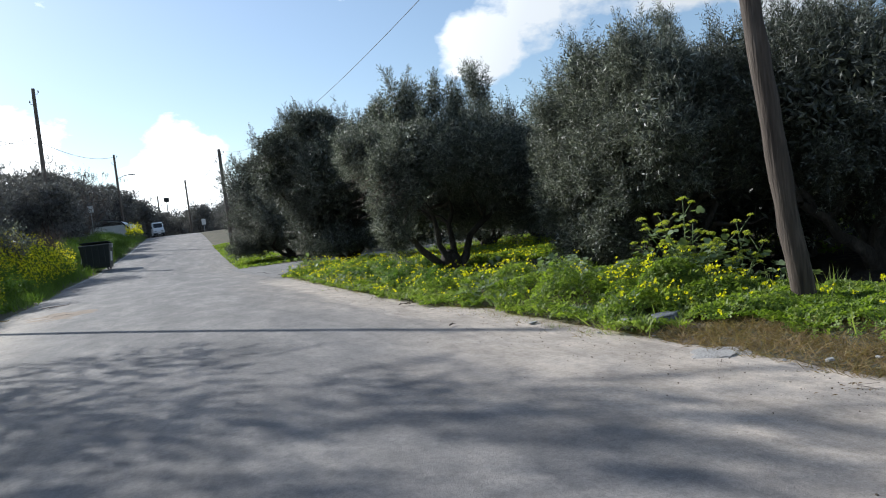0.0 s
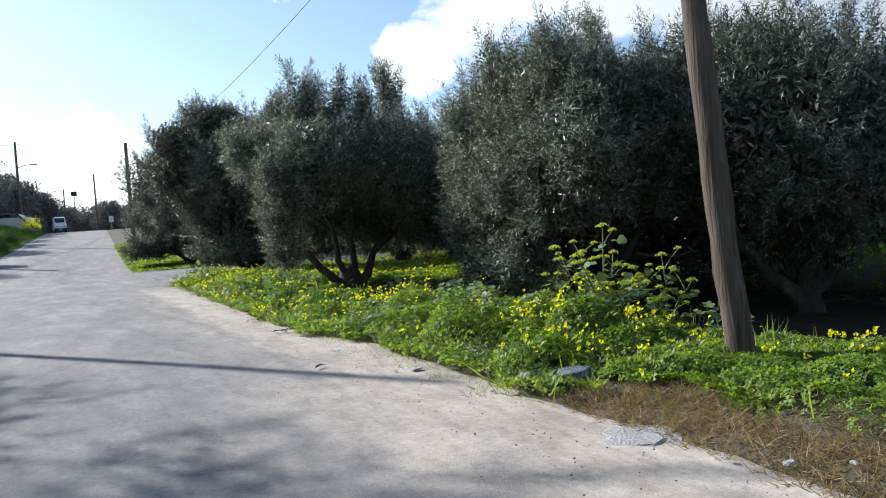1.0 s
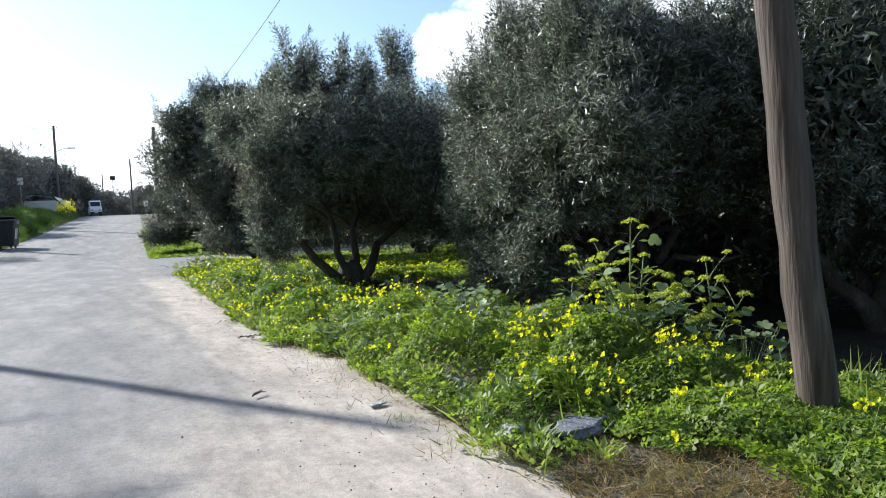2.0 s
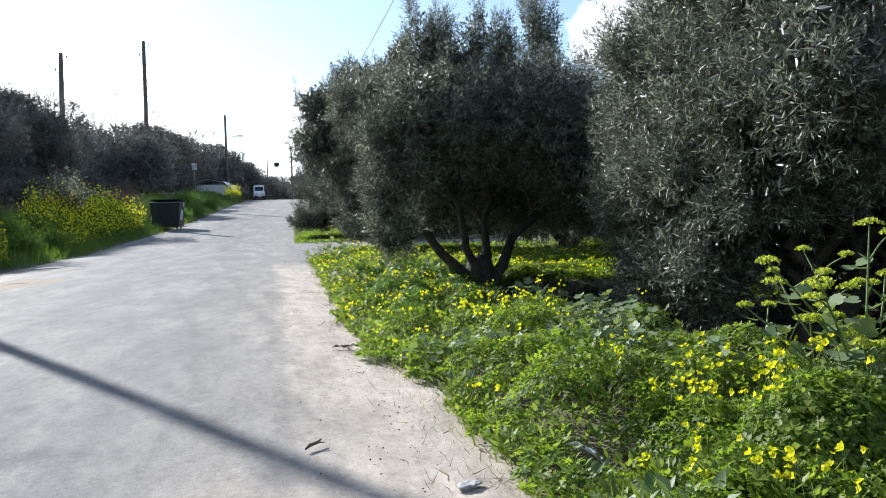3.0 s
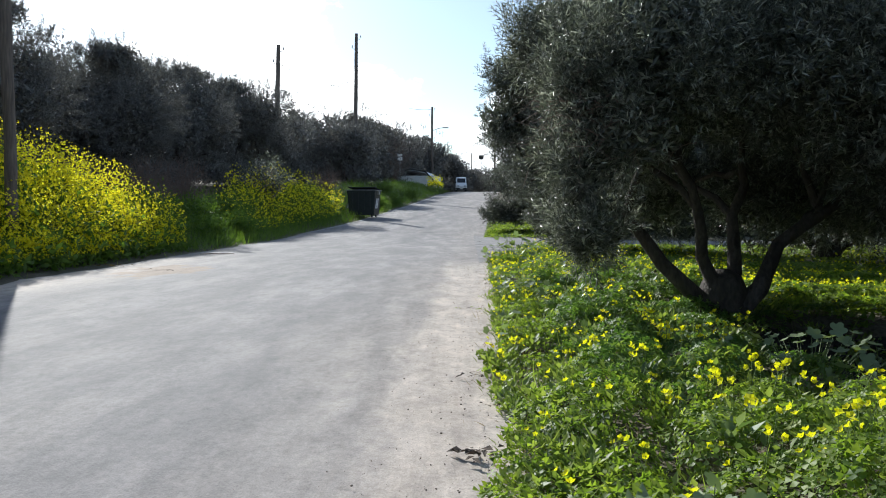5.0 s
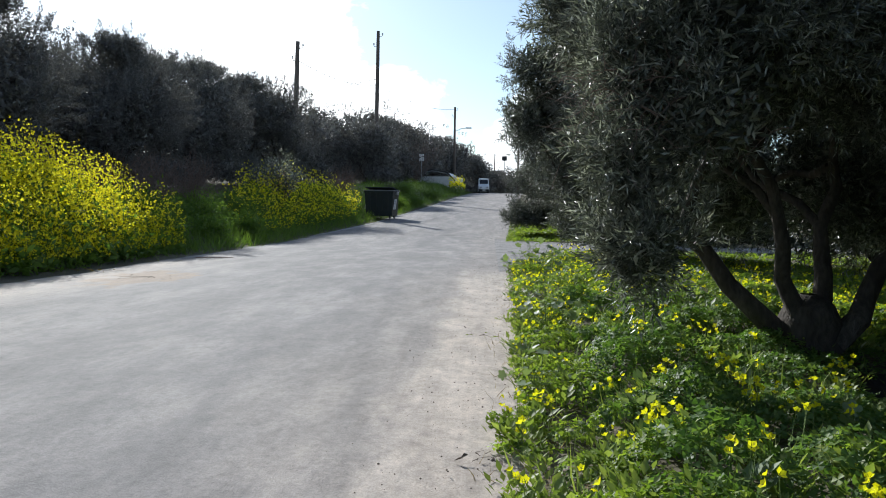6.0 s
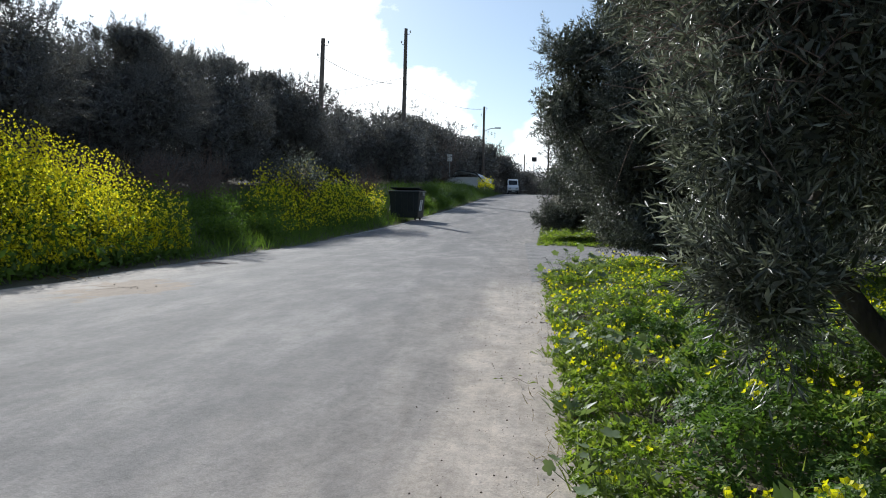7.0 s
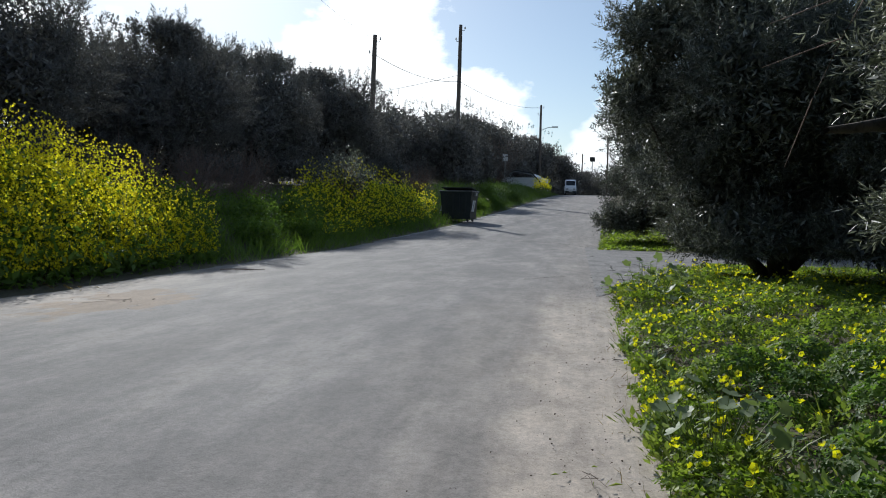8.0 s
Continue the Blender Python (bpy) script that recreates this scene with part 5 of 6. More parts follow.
def rosettes(label, rng, n, x0, x1, y0, y1, chance, leaf, count, mat_):
    """Tufts of upright pointed leaves, each tuft round its own root."""
    x, y = scatter(rng, n, x0, x1, y0, y1, chance)
    m = len(x)
    x, y = np.repeat(x, count), np.repeat(y, count)
    k = len(x)
    a = rng.uniform(0, 2 * np.pi, k)
    out = np.stack([np.cos(a), np.sin(a), np.zeros(k)], -1)
    z = ground_z(x, y) + weed_top(x, y) * (0.3 + 0.6 * rng.random(k))
    along = unit(out * (0.3 + 0.8 * rng.random((k, 1))) + UP * 0.8)
    normal = unit(UP - out * 0.6 + rng.normal(size=(k, 3)) * 0.3)
    pos = np.stack([x, y, z], -1) + out * 0.12 * rng.random((k, 1)) + UP * 0.05 * rng.random((k, 1))
    size = np.repeat(leaf * (0.6 + 0.8 * rng.random(m)), count) * (0.7 + 0.5 * rng.random(k))
    ob = hang("weed_tuft", mesh_from("weed_tuft", *spread(np.array(LEAF_V) * (2.4, 1, 1.5), LEAF_F, pos, along, normal, size)), mat_)
    return tagged(ob, label, "weeds", kind="stuff")


rosettes("frilly tufts of small green weed leaves", rng, 1700, 4.4, 8.2, 4.6, 17.0, lambda x, y: in_verge(x, y) * patchy(x, y, 1.7, 4.0), 0.055, 22, GRASS)
rosettes("tufts of dark weed leaves", rng, 500, 4.6, 9.0, 5.0, 24.0, lambda x, y: in_verge(x, y) * patchy(x, y, 1.4, 11.0), 0.075, 22, BROAD)


# flowers of the clover
FV, FF = cup_flower()


def flowers(label, rng, x, y, size, lift, mat_=None, name="yellow_flower", heads_each=2):
    z = ground_z(x, y) + weed_top(x, y) + lift * (0.3 + 0.9 * rng.random(len(x)))
    pos = np.repeat(np.stack([x, y, z], -1), heads_each, 0)
    n = len(pos)
    pos = pos + rng.normal(size=(n, 3)) * size * (0.75, 0.75, 0.6)
    face = unit(UP * 0.55 + rng.normal(size=(n, 3)) * 0.55 + np.array([-0.25, 0.1, 0]))
    along = unit(np.cross(face, randdir(n, rng)))
    heads = spread(FV, FF, pos, along, face, size * (0.7 + 0.6 * rng.random(n)))
    ob = tagged(hang(name, mesh_from(name, *heads), mat_ or PETAL), label, "flowers", kind="stuff")
    tri = np.array([(0.035, 0, 0), (-0.0175, 0, 0.03), (-0.0175, 0, -0.03), (0.02, 1, 0), (-0.01, 1, 0.018), (-0.01, 1, -0.018)])
    tri[:, [0, 2]] *= 0.28
    base = pos - UP * 0.16 + rng.normal(size=(n, 3)) * (0.02, 0.02, 0)
    st = spread(tri, [(0, 1, 4), (0, 4, 3), (1, 2, 5), (1, 5, 4), (2, 0, 3), (2, 3, 5)], base, pos - base, randdir(n, rng), np.linalg.norm(pos - base, axis=1))
    hang("flower_stem", mesh_from("flower_stem", *st), STEM, ob)
    return ob


def flower_chance(x, y):
    c = 0.015 + 0.7 * patchy(x, y, 2.1, 9.0) ** 7
    c = c + 2.6 * hump(x, y, 6.3, 6.0, 0.7) + 0.9 * hump(x, y, 5.7, 9.9, 0.9) + 1.2 * hump(x, y, 6.0, 5.5, 0.4) + 0.8 * hump(x, y, 4.95, 18.0, 1.0) + 0.7 * hump(x, y, 4.85, 15.3, 0.55) + 0.6 * hump(x, y, 5.3, 12.0, 1.0) + 0.4 * hump(x, y, 7.0, 4.2, 0.6)
    return np.clip(c, 0, 1) * in_verge(x, y) * (1 - dryness(x, y)) * (1 - 0.7 * smooth(6.8, 8.2, x)) * (1 - hump(x, y, 8.2, 10.9, 1.8))


x, y = scatter(rng, 1800, 4.4, 8.4, 2.0, 17.0, flower_chance)
flowers("small bright yellow flowers nodding over the clover", rng, x, y, 0.034, 0.13, heads_each=3)
x, y = scatter(rng, 1500, 4.5, 10.5, 16.0, 28.0, lambda x, y: in_verge(x, y) * (0.30 + 0.7 * patchy(x, y, 1.9, 2.0)) * (1 - 0.5 * smooth(6.0, 9.0, x)))
flowers("thick yellow flowers at the corner of the side road", rng, x, y, 0.038, 0.10)
x, y = scatter(rng, 1500, 7.6, 12.5, 14.8, 20.5, lambda x, y: 0.25 + 0.75 * patchy(x, y, 1.7, 5.0))
flowers("yellow flowers in the sunlit meadow behind the large olive", rng, x, y, 0.03, 0.06)
x, y = scatter(rng, 2000, 7.6, 26.0, 3.0, 26.0, lambda x, y: in_verge(x, y) * patchy(x, y, 1.1, 5.0) ** 2 * (1 - hump(x, y, 10.5, 5.5, 4.0)) * (1 - hump(x, y, 8.4, 11.0, 2.0)))
flowers("yellow flowers on the floor of the grove", rng, x, y, 0.06, 0.10, heads_each=1)


# ---- broad-leaved plants in the verge ----
BV, BF = leaf_fan(21, 5, 0.28)


def leaf_mesh(V, F):
    me = mesh_from("leaf", V, F)
    me.materials.append(BROAD)
    return me


LEAF_MESH, LEAF_MESH_3 = leaf_mesh(BV, BF), leaf_mesh(*leaf_fan(13, 3, 0.25))


def single_leaves(parent, me, pos, along, normal, size, name="leaf"):
    """Each leaf an object of its own on one mesh."""
    y = unit(along)
    x = unit(np.cross(y, normal))
    z = np.cross(x, y)
    for q in range(len(pos)):
        ob = new(name, me)
        ob.parent = parent
        s = float(size[q])
        ob.matrix_basis = Matrix([[x[q][i] * s, y[q][i] * s, z[q][i] * s, pos[q][i]] for i in range(3)] + [[0, 0, 0, 1]])


def broad_plant(label, x0, y0, spread_r, height, n, size, seed, name="mallow_plant"):
    rng = np.random.default_rng(seed)
    z0 = float(ground_z(x0, y0))
    ob = thing(name, label, "plant", "broad-leaved weeds", at=(x0, y0, z0))
    a, r = rng.uniform(0, 2 * np.pi, n), spread_r * np.sqrt(rng.random(n))
    pos = np.stack([r * np.cos(a), r * np.sin(a), (height + 0.07) * (1 - 0.5 * (r / spread_r) ** 2) * (0.7 + 0.4 * rng.random(n))], -1)
    out = np.stack([np.cos(a), np.sin(a), np.zeros(n)], -1)
    normal = unit(UP + out * 0.4 + rng.normal(size=(n, 3)) * 0.42)
    along = unit(out + rng.normal(size=(n, 3)) * 0.4)
    single_leaves(ob, LEAF_MESH, pos, along, normal, 1.0 * size * (0.55 + 0.8 * rng.random(n)))
    paths = []
    for q in range(n):
        m = pos[q] * (0.5, 0.5, 0.55)
        paths.append([(*(pos[q] * (0.45, 0.45, 0.1)), 0.003), (*(m * (1.35, 1.35, 1.0)), 0.0025), (*pos[q], 0.002)])
    hang("stalk", mesh_from("stalk", *tubes(paths, 4)), STEM, ob)
    return ob


for q, (x0, y0, r_, h_, n_, s_) in enumerate(((5.05, 8.75, 0.36, 0.26, 60, 0.075), (6.3, 8.5, 0.6, 0.42, 130, 0.09), (6.05, 7.8, 0.5, 0.40, 110, 0.085), (6.35, 7.2, 0.32, 0.34, 46, 0.09), (6.75, 9.35, 0.5, 0.36, 90, 0.085), (5.5, 8.35, 0.35, 0.28, 36, 0.085), (5.0, 15.4, 0.4, 0.32, 40, 0.10), (5.2, 21.0, 0.55, 0.6, 60, 0.13), (6.8, 6.4, 0.55, 0.5, 70, 0.10), (7.6, 6.0, 0.6, 0.4, 55, 0.12), (6.6, 11.4, 0.6, 0.34, 50, 0.11), (4.75, 12.9, 0.25, 0.2, 18, 0.09))):
    broad_plant("broad lobed dark green leaves in the verge", x0, y0, r_, h_, n_, s_, 200 + q)


# ---- tall plant with yellow-green umbels ----
def umbel_plant(x0, y0, seed, shoots=13, size=1.0):
    rng = np.random.default_rng(seed)
    z0 = float(ground_z(x0, y0))
    ob = thing("alexanders_plant", "tall green plant with yellow-green umbels and glossy leaves", "plant", at=(x0, y0, z0))
    heads, leaves = [], []
    for q in range(shoots):
        a = q * 2.4 + 0.4 * rng.random()
        reach = 0.25 + 0.5 * rng.random() if q else 0.05
        top = np.array([reach * math.cos(a), reach * math.sin(a), 0.50 + 0.48 * rng.random() if q else 1.12]) * size
        s = np.linspace(0, 1, 7)
        way = np.stack([top[0] * s ** 1.5, top[1] * s ** 1.5, top[2] * s], -1) + np.sin(np.pi * s)[:, None] * rng.normal(size=3) * 0.03
        paths = [np.concatenate([way, (0.011 * (1 - 0.6 * s))[:, None]], 1)]
        heads.append((way[-1], 0.058))
        for f in range(3):
            b = way[3 + f % 3]
            aa = rng.uniform(0, 6.28)
            tip = b + np.array([0.16 * math.cos(aa), 0.16 * math.sin(aa), 0.06 + 0.16 * rng.random()])
            paths.append([(*b, 0.006), (*((b + tip) / 2 + (0, 0, 0.015)), 0.005), (*tip, 0.0035)])
            heads.append((tip, 0.042))
        for f in range(15):
            b = way[rng.integers(1, 6)]
            leaves.append(b + rng.normal(size=3) * (0.09, 0.09, 0.05))
        hang("stem", mesh_from("stem", *tubes(paths, 6)), STEM, ob, smooth=True)
    dome = []
    for q in range(26):
        t_, p_ = 2.4 * q, math.sqrt((q + 0.5) / 26)
        dome.append((p_ * math.cos(t_), p_ * math.sin(t_), 0.45 * (1 - p_ * p_)))
    for c, r in heads:
        pos = np.array(c) + np.array(dome) * r * rng.uniform(0.8, 1.25)
        n = len(pos)
        me = mesh_from("umbel", *spread(FV, FF, pos, randdir(n, rng), unit(UP + rng.normal(size=(n, 3)) * 0.5), 0.026 * (0.7 + 0.6 * rng.random(n))))
        hang("umbel", me, UMBEL, ob)
    pos = np.array(leaves)
    n = len(pos)
    single_leaves(ob, LEAF_MESH_3, pos, unit(randdir(n, rng) * (1, 1, 0.3)), unit(UP + rng.normal(size=(n, 3)) * 0.4), 0.10 * (0.7 + 0.7 * rng.random(n)))
    return ob


umbel_plant(6.85, 6.5, 301)
umbel_plant(7.45, 6.25, 302, 6, 0.8)


# ---- mustard bushes and the bank ----
def mustard_bush(label, x0, x1, y0, y1, top, heads, seed, size=0.055, spikes=0.34):
    """Flowering mustard: stems, leaves in the lower part, flower heads above. top(x, y): the height of the flowers."""
    rng = np.random.default_rng(seed)
    cx, cy = (x0 + x1) / 2, (y0 + y1) / 2
    z0 = float(ground_z(cx, cy))
    ob = thing("mustard_bush", label, "flowering bush", "mustard bushes", at=(cx, cy, z0))
    x, y = rng.uniform(x0, x1, heads), rng.uniform(y0, y1, heads)
    g = ground_z(x, y)
    t = top(x, y)
    keep = t > g + 0.28
    x, y, g, t = x[keep], y[keep], g[keep], t[keep]
    n = len(x)
    tall = t - g
    z = g + tall * (0.55 + 0.45 * rng.random(n) ** 0.4) + spikes * rng.random(n) ** 6 * 3
    pos = np.stack([x - cx, y - cy, z - z0], -1)
    blob = randdir(4, rng) * (1, 1, 1.3)
    HV, HF = spread(np.array([(-0.42, -0.42, 0), (0.42, -0.42, 0), (0.42, 0.42, 0.12), (-0.42, 0.42, 0.12)]), [(0, 1, 2), (0, 2, 3)], blob * 0.55, unit(np.cross(blob, randdir(4, rng))), blob, np.full(4, 1.05))
    hang("flower_head", mesh_from("flower_head", *spread(HV, HF, pos, unit(UP + rng.normal(size=(n, 3)) * 0.3), randdir(n, rng), size * (0.45 + 0.6 * rng.random(n)))), MUSTARD, ob)
    m = min(n, 9000) * 2
    q = rng.integers(0, n, m)
    lp = np.stack([x[q] - cx, y[q] - cy, g[q] - z0 + tall[q] * 0.95 * rng.random(m) ** 0.9], -1) + rng.normal(size=(m, 3)) * 0.1
    hang("foliage", mesh_from("foliage", *spread(np.array(LEAF_V) * (2.2, 1, 1), LEAF_F, lp, unit(randdir(m, rng) + (0, 0, 0.5)), randdir(m, rng), 0.16 * (0.5 + rng.random(m)))), BANK_GRASS, ob)
    k = rng.integers(0, n, min(n, 900))
    tri = np.array([(0.008, 0, 0), (-0.004, 0, 0.007), (-0.004, 0, -0.007), (0, 1, 0)])
    base = np.stack([x[k] - cx, y[k] - cy, g[k] - z0], -1) + rng.normal(size=(len(k), 3)) * (0.1, 0.1, 0)
    hang("stem", mesh_from("stem", *spread(tri, [(0, 1, 3), (1, 2, 3), (2, 0, 3)], base, pos[k] - base, randdir(len(k), rng), np.linalg.norm(pos[k] - base, axis=1))), STEM, ob)
    return ob


def top_near(x, y):
    d = left_edge(y) - x
    h = np.interp(y, [16.6, 17.8, 20.5, 22.9, 24.6, 26.0, 27.2], [0.6, 1.65, 2.05, 1.85, 1.55, 1.1, 0.3])
    return h * (0.30 * smooth(0.2, 0.8, d) + 0.70 * smooth(0.5, 2.5, d)) * smooth(4.6, 3.2, d) + 0.65 * (patchy(x, y, 3.4, 2.0) - 0.5) * smooth(0.3, 1.0, d)


def top_mid(x, y):
    d = left_edge(y) - x
    h = np.interp(y, [33.0, 36.0, 39.5, 43, 46.5, 49.0, 50.2], [0.5, 1.4, 2.15, 2.3, 2.2, 1.8, 1.1])
    return h * (0.4 * smooth(0.6, 1.1, d) + 0.6 * smooth(0.8, 2.5, d)) * smooth(4.6, 3.4, d) + 0.75 * (patchy(x, y, 1.5, 7.0) - 0.55) * smooth(0.9, 1.8, d)


mustard_bush("large yellow-flowering mustard bush on the bank", -7.5, -2.9, 16.6, 27.2, top_near, 56000, 401, 0.036)
mustard_bush("yellow-flowering mustard bush by the waste container", -6.8, -1.6, 31.0, 50.2, top_mid, 16000, 402, 0.052)
mustard_bush("small distant yellow-flowering bush", -0.6, 1.3, 92.0, 97.0, lambda x, y: rise(y) + 1.5 - 0.4 * np.abs(x - 0.4), 380, 403, 0.12)

x, y = scatter(rng, 60000, -10.0, -1.0, 14.0, 64.0, lambda x, y: smooth(-0.1, 0.5, left_edge(y) - x - 0.5 * smooth(27.0, 24.0, y)) * smooth(5.5, 2.5, left_edge(y) - x) * np.interp(y, [14, 40, 64], [1, 0.8, 0.45]))
grass("rank green grass on the roadside bank", rng, x, y, 0.40, BANK_GRASS, 0.5)
x, y = scatter(rng, 26000, -10.0, -2.5, -14.0, 14.0, lambda x, y: smooth(-0.1, 0.5, left_edge(y) - x) * (0.35 + 0.65 * patchy(x, y, 1.5, 2.0)))
grass("green grass under the trees that shade the road", rng, x, y, 0.30, BANK_GRASS, 0.6)
x, y = scatter(rng, 16000, -6.0, 2.5, 60.0, 108.0, lambda x, y: smooth(0.0, 0.6, left_edge(y) - x) * smooth(5.5, 3.0, left_edge(y) - x))
grass("green grass on the bank further on", rng, x, y, 0.42, BANK_GRASS, 0.7)
x, y = scatter(rng, 9000, -4.2, -1.0, 10.0, 60.0, lambda x, y: smooth(0.35, 0.05, np.abs(left_edge(y) - x - 0.15)) * (0.15 + 0.65 * smooth(24.0, 28.0, y)))
grass("short green grass along the far edge of the road", rng, x, y, 0.16, GRASS, 0.7)


# ---- bare shrubs on the bank ----
def bare_shrub(label, x0, y0, r, h, n, seed, mat_=BARE, leafy_mat=None):
    rng = np.random.default_rng(seed)
    ob = thing("bare_shrub", label, "shrub", "shrubs on the bank", at=(x0, y0, float(ground_z(x0, y0))))
    paths, tips = [], []
    for q in range(n):
        a, rr = rng.uniform(0, 6.28), r * math.sqrt(rng.random())
        tip = np.array([rr * math.cos(a), rr * math.sin(a), h * (1 - 0.4 * (rr / r) ** 2) * rng.uniform(0.6, 1.0)])
        s = np.linspace(0, 1, 5)[:, None]
        way = tip * s * (0.4 + 0.6 * s) ** 0.5 + np.sin(np.pi * s) * rng.normal(size=3) * 0.08
        paths.append(np.concatenate([way, 0.012 * (1.1 - s)], 1))
        for f in range(3):
            b = way[2 + f % 2]
            t2 = b + rng.normal(size=3) * 0.22 * r + (0, 0, 0.2 * h)
            paths.append([(*b, 0.007), (*((b + t2) / 2 + rng.normal(size=3) * 0.03), 0.005), (*t2, 0.002)])
            tips += [t2, (b + t2) / 2]
        tips.append(tip)
    hang("branch_mass", mesh_from("branch_mass", *tubes(paths, 4)), mat_, ob)
    if leafy_mat:
        t_ = np.repeat(np.array(tips), 10, 0) + rng.normal(size=(len(tips) * 10, 3)) * 0.12
        k = len(t_)
        hang("foliage", mesh_from("foliage", *spread(np.array(LEAF_V) * (1.6, 1, 1), LEAF_F, t_, unit(randdir(k, rng) + UP * 0.6), randdir(k, rng), 0.12 * (0.6 + 0.7 * rng.random(k)))), leafy_mat, ob)
    return ob


bare_shrub("leafless brown shrub on the bank", -7.0, 31.5, 1.3, 1.9, 60, 501)
bare_shrub("leafless brown shrub on the bank", -7.2, 35.0, 1.4, 2.0, 60, 502)
bare_shrub("low leafless brown shrub on the bank", -6.9, 28.4, 1.5, 1.2, 50, 506)
bare_shrub("low leafless brown shrub on the bank", -6.3, 30.2, 1.3, 1.0, 50, 507)
bare_shrub("low leafless brown shrub on the bank", -6.4, 33.4, 1.4, 1.1, 50, 508)
bare_shrub("grey-leaved shrub above the mustard", -5.3, 40.0, 1.2, 2.9, 60, 503, BARE, OLIVE_SILVER)
bare_shrub("leafless brown shrub by the waste container", -4.8, 52.0, 1.8, 1.8, 70, 504)
for q, (x0, y0, r_, h_) in enumerate(((-4.3, 26.2, 0.8, 0.7), (-5.3, 27.6, 1.0, 0.8), (-4.2, 29.4, 0.8, 0.6), (-5.2, 31.0, 1.0, 0.7), (-4.1, 32.6, 0.8, 0.6), (-5.0, 34.4, 0.9, 0.8), (-2.6, 52.5, 0.9, 0.9), (-1.9, 56.5, 0.9, 0.8), (-1.4, 61.0, 1.1, 0.9), (-2.4, 66.0, 1.3, 1.2), (-0.9, 72.0, 1.2, 0.9))):
    bare_shrub("low leafy green bush on the bank", x0, y0, r_, h_, 36, 520 + q, STEM, BANK_GRASS)
bare_shrub("leafless reddish tree above the shed", -5.0, 97.0, 4.6, 9.2, 80, 505)


# ---- stones and litter at the edge of the road ----
def stone(name, label, x0, y0, sx_, sy_, sz_, mat_, seed, rz=0.0, sink=0.3):
    bm = bmesh.new()
    bmesh.ops.create_icosphere(bm, subdivisions=3, radius=0.5)
    rng = np.random.default_rng(seed)
    o = Vector(rng.uniform(0, 50, 3))
    for v in bm.verts:
        d = v.co.normalized()
        k = 0.85 + 0.35 * noise.noise(d * 1.8 + o) + 0.10 * noise.noise(d * 5 + o)
        c = d * 0.5 * k
        c.z = max(min(c.z, 0.30), -0.35)
        v.co = Vector((c.x * sx_, c.y * sy_, c.z * sz_))
    me = bpy.data.meshes.new(name)
    bm.to_mesh(me)
    bm.free()
    ob = hang(name, me, mat_)
    ob.matrix_basis = pose(x0, y0, float(ground_z(x0, y0)) + sz_ * (0.35 - sink) + 0.03, 0, 0, rz)
    return tagged(ob, label, "stone")


stone("flat_stone", "flat grey stone half sunk in the weeds", 5.19, 5.02, 0.52, 0.26, 0.13, SLATE, 1, 6, 0.16)
stone("white_stone", "small white stone at the edge of the weeds", 4.87, 5.2, 0.2, 0.15, 0.15, STONE, 2, 40, 0.14)
stone("concrete_lump", "broken rough concrete flush with the sandy shoulder", 4.62, 3.75, 0.56, 0.5, 0.06, CONCRETE, 3, 20, 0.72)
stone("grey_stone", "grey stone at the foot of the bank", -4.2, 20.2, 0.6, 0.4, 0.4, STONE, 4, 70, 0.15)
stone("grey_stone", "grey stone in the grass of the bank", -4.3, 33.2, 0.6, 0.4, 0.35, STONE, 5, 30, 0.1)


def litter(name, label, x0, y0, size, n, seed, mat_, width=2.2, length=0.035):
    """A small heap of curled dry leaves and bits of twig."""
    rng = np.random.default_rng(seed)
    z0 = max(0.0, float(ground_z(x0, y0)))
    ob = thing(name, label, "litter", at=(x0, y0, z0))
    pos = np.concatenate([rng.normal(size=(n, 2)) * (size, size * 0.6), (0.004 + 0.008 * rng.random((n, 1)))], 1)
    me = mesh_from("dry_leaf", np.array(LEAF_V) * (width, 1, 3.0), LEAF_F)
    me.materials.append(mat_)
    single_leaves(ob, me, pos, unit(rng.normal(size=(n, 3)) * (1, 1, 0.08)), unit(UP + rng.normal(size=(n, 3)) * 0.3), length * (0.5 + 0.6 * rng.random(n)), "dry_leaf")
    paths = [[(*(rng.normal(size=2) * size * 0.7), 0.006, 0.0014), (*(rng.normal(size=2) * size * 0.3), 0.010, 0.0014), (*(rng.normal(size=2) * size * 0.5), 0.008, 0.0008)] for _ in range(3)]
    hang("twig", mesh_from("twig", *tubes(paths, 5)), DEBRIS, ob)
    return ob


litter("leaf_litter", "curled dry brown leaves on the sandy shoulder", 4.37, 10.0, 0.075, 16, 601, DEBRIS, 2.4, 0.085)
stick = hang("dry_stick", mesh_from("dry_stick", *tubes([[(-0.075, -0.01, 0.008, 0.006), (-0.03, 0.006, 0.012, 0.010), (0.02, 0.0, 0.014, 0.009), (0.07, 0.014, 0.018, 0.004)], [(0.0, 0.003, 0.013, 0.006), (0.03, -0.02, 0.016, 0.004), (0.05, -0.035, 0.012, 0.002)]], 7)), DEBRIS)
stick.matrix_basis = pose(3.86, 7.13, 0.004, 0, 0, 42)
tagged(stick, "short dark forked stick lying on the road", "stick")
litter("leaf_litter", "dry leaves on the sandy shoulder", 4.30, 2.35, 0.12, 16, 603, DRY_LEAF)
litter("grass_tuft", "thin uprooted grass stalks on the shoulder", 4.36, 14.9, 0.08, 6, 604, GRASS, 0.3, 0.07)
litter("leaf_litter", "dark wet leaves on the shoulder", 4.36, 11.6, 0.09, 8, 605, DEBRIS, 2.2, 0.05)
litter("leaf_litter", "bits of twig at the edge of the weeds", 4.50, 10.8, 0.07, 6, 606, DEBRIS)
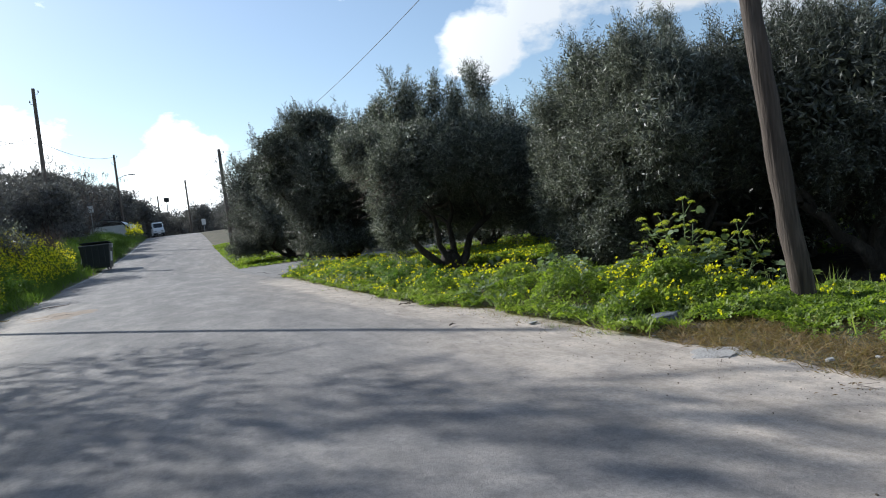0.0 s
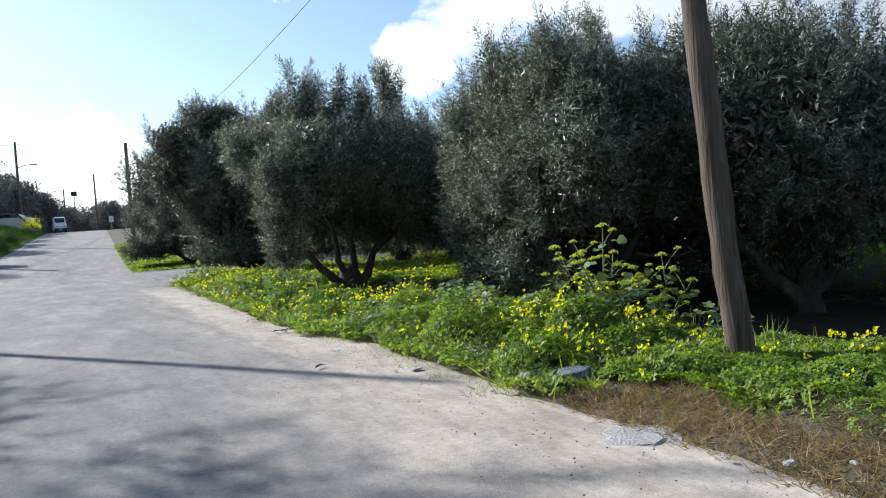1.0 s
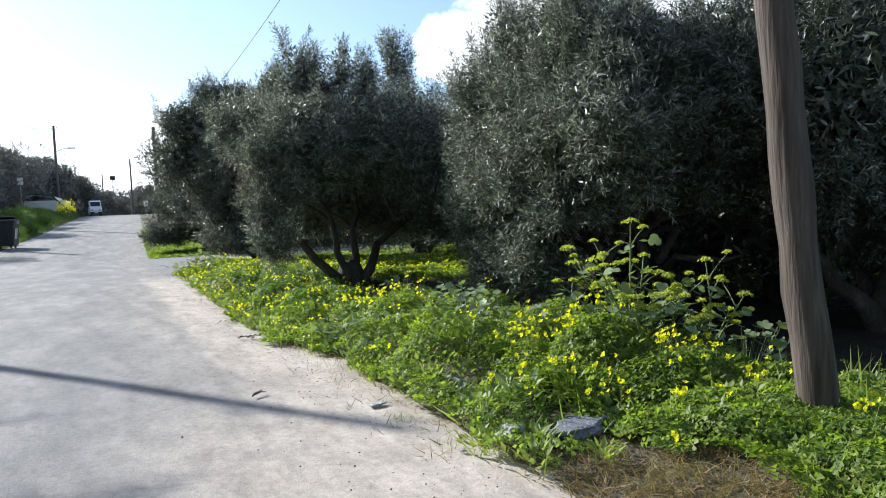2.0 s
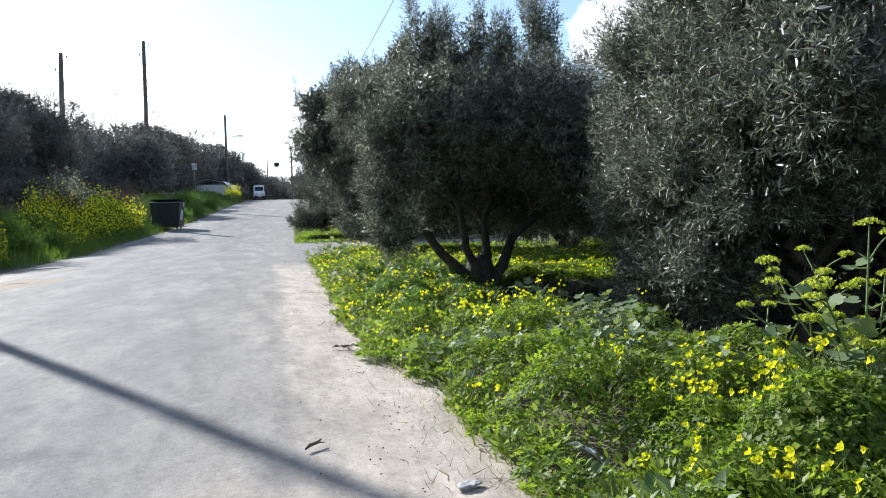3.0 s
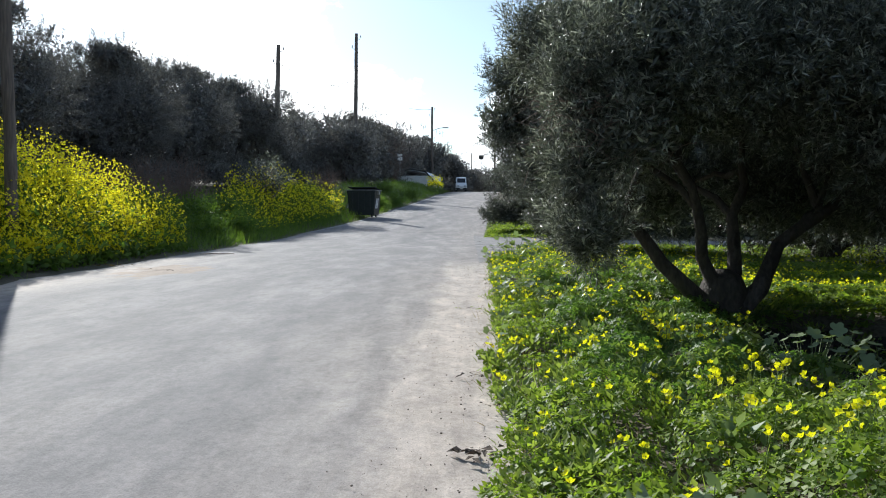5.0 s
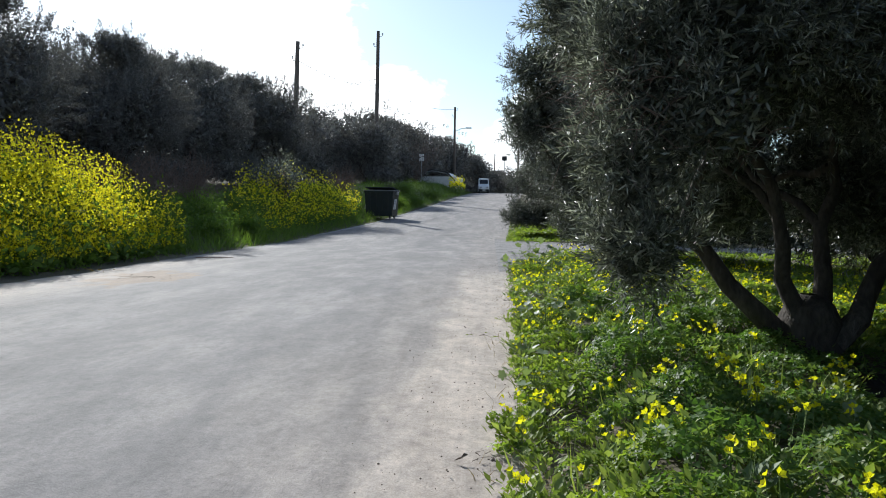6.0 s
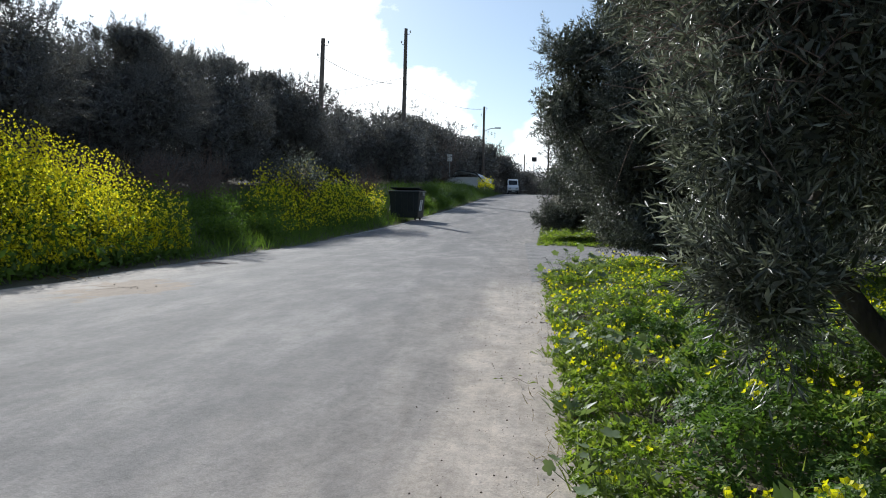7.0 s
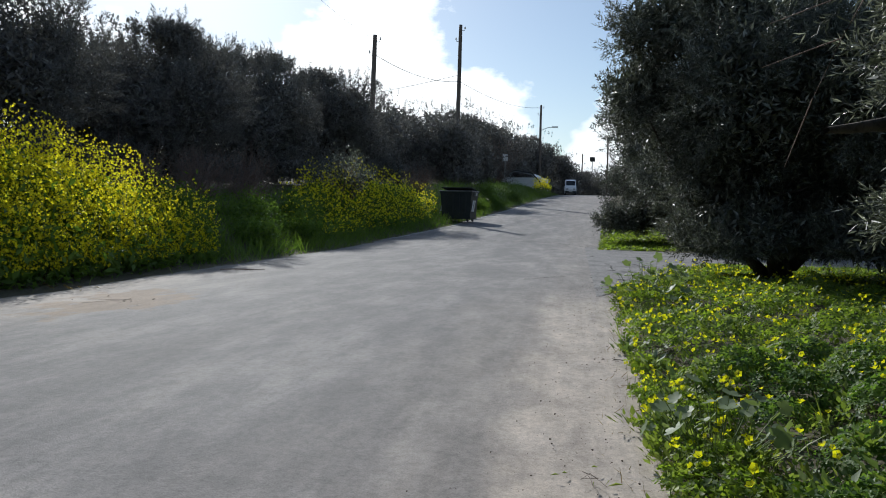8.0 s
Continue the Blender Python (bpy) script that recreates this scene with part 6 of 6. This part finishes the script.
litter("leaf_litter", "bits of twig at the edge of the weeds", 4.62, 17.6, 0.08, 6, 607, DEBRIS)
litter("leaf_litter", "patch of dry brown grass and leaves among the weeds", 5.27, 6.4, 0.13, 70, 610, DRY_LEAF, 0.9, 0.07)

red_stick = hang("dry_stick", mesh_from("dry_stick", *tubes([[(-0.42, 0.0, 0.012, 0.010), (-0.2, 0.02, 0.018, 0.012), (0.05, -0.015, 0.014, 0.011), (0.4, 0.01, 0.012, 0.006)]], 7)), BARE)
red_stick.matrix_basis = pose(-1.9, 24.15, 0.0, 0, 0, 25)
tagged(red_stick, "long thin reddish stick near the edge of the road", "stick")
litter("leaf_litter", "dark dry leaves on the brown sand patch", -1.2, 19.5, 0.4, 14, 608, DEBRIS, 2.0, 0.045)
litter("leaf_litter", "pale dry scraps at the foot of the mustard", -2.9, 20.6, 0.3, 16, 609, STRAW, 1.6, 0.12)

n = 2600
gy = rng.uniform(1.0, 24.0, n)
gx = right_edge(gy) - np.abs(rng.normal(size=n)) * 0.45 + 0.1
ico = bmesh.new()
bmesh.ops.create_icosphere(ico, subdivisions=1, radius=0.5)
ico.verts.ensure_lookup_table()
IV = np.array([v.co[:] for v in ico.verts]) * (1, 0.8, 0.6)
IF = np.array([[v.index for v in f.verts] for f in ico.faces])
ico.free()
gravel = hang("gravel", mesh_from("gravel", *spread(IV, IF, np.stack([gx, gy, np.full(n, 0.0)], -1), randdir(n, rng), UP + 0 * gx[:, None], 0.004 + 0.012 * rng.random(n) ** 4.5)), DEBRIS)
tagged(gravel, "scattered small dark pebbles on the sandy shoulder", "gravel", kind="stuff")


# ---- scraps at the foot of the verge ----
hose = hang("plastic_hose", mesh_from("plastic_hose", *tubes([[(-0.10, 0.03, 0.02, 0.012), (-0.04, 0.06, 0.05, 0.013), (0.04, 0.04, 0.06, 0.013), (0.09, -0.03, 0.03, 0.012), (0.10, -0.10, 0.01, 0.012)]], 8)), WHITE_PAINT)
hose.matrix_basis = pose(5.09, 6.48, float(ground_z(5.09, 6.48)) + 0.04, 0, 0, 10)
tagged(hose, "short bent piece of whitish plastic hose in the weeds", "hose")
stone("pale_shard", "pale bluish shard lying at the edge of the road", 4.51, 6.38, 0.15, 0.09, 0.03, STONE, 8, 25, 0.0)
for q, (x0, y0, s0) in enumerate(((4.75, 2.9, 0.09), (4.62, 3.15, 0.06), (4.95, 2.7, 0.07), (4.55, 5.2, 0.06), (4.7, 4.6, 0.05))):
    stone("pale_stone", "small pale stone on the sandy shoulder", x0, y0, s0 * 0.8, s0 * 0.6, s0 * 0.4, STONE, 20 + q, 40 * q, 0.0)


# ---- cracks and edges of the asphalt ----
def ribbon(points, width, lift, seed, wander=0.05, step=0.12):
    """A thin ragged strip that lies on the road along a line of points."""
    rng = np.random.default_rng(seed)
    P = np.array(points, float)
    run = np.concatenate([[0], np.cumsum(np.linalg.norm(np.diff(P, axis=0), axis=1))])
    s = np.arange(0, run[-1] + step, step).clip(0, run[-1])
    c = np.stack([np.interp(s, run, P[:, 0]), np.interp(s, run, P[:, 1])], -1)
    t = unit(np.gradient(c, axis=0) + 1e-6)
    nrm = np.stack([-t[:, 1], t[:, 0]], -1)
    c = c + nrm * (rng.normal(size=(len(s), 1)) * wander)
    w = width * (0.25 + rng.random((len(s), 1))) * np.minimum(1, np.minimum(s, s[-1] - s)[:, None] / 0.15 + 0.15)
    two = np.stack([c - nrm * w * 0.5, c + nrm * w * 0.5], 1).reshape(-1, 2)
    V = np.concatenate([two, (road_z(two[:, 0], two[:, 1]) + lift)[:, None]], 1)
    k = np.arange(len(s) - 1) * 2
    return V, np.stack([k, k + 1, k + 3, k + 2], -1)


def road_z(x, y):
    u = np.clip((x - left_edge(y) + 0.15) / (right_edge(y) - left_edge(y) + 0.41), 0, 1)
    on = rise(y) - 0.05 + 0.05 * (1 - (2 * u - 1) ** 2) + 0.012 * np.clip(np.abs(2 * u - 1) * -18 + 17.5, -3, 1)
    return np.where(x < right_edge(y) + 0.15, on, rise(y) - 0.012)


for q, (pts, w_) in enumerate((
        ([(-2.6, 38.0), (1.2, 38.1), (3.5, 38.0), (4.9, 36.4), (6.2, 35.0)], 0.05),
        ([(4.55, 25.6), (4.9, 25.2), (5.5, 25.1), (6.2, 24.8)], 0.17),
        ([(4.6, 24.6), (5.0, 24.3), (5.5, 24.2), (5.9, 24.4)], 0.15),
        ([(4.75, 33.6), (4.85, 31.0), (5.1, 28.6), (4.9, 26.6), (4.7, 25.2)], 0.11),
        ([(5.3, 30.2), (5.9, 28.8), (6.4, 28.2), (7.2, 28.0)], 0.06),
        ([(5.2, 27.2), (5.9, 27.0), (6.6, 26.9)], 0.06),
        ([(5.8, 31.4), (6.6, 30.8), (7.4, 30.6)], 0.05),
        ([(3.3, 24.4), (3.7, 24.9), (4.1, 25.6)], 0.03))):
    crack = hang("road_crack", mesh_from("road_crack", *ribbon(pts, w_, 0.004, 700 + q)), CRACK)
    tagged(crack, "ragged dark crack in the asphalt", "road crack", kind="structure")
yy = np.arange(38.0, 84.0, 2.0)
edge_strip = hang("edge_strip", mesh_from("edge_strip", *ribbon(np.stack([left_edge(yy) + 0.12, yy], -1), 0.2, 0.006, 720, 0.015, 0.3)), STONE)
tagged(edge_strip, "pale worn strip along the edge of the road", "road edge", kind="structure")
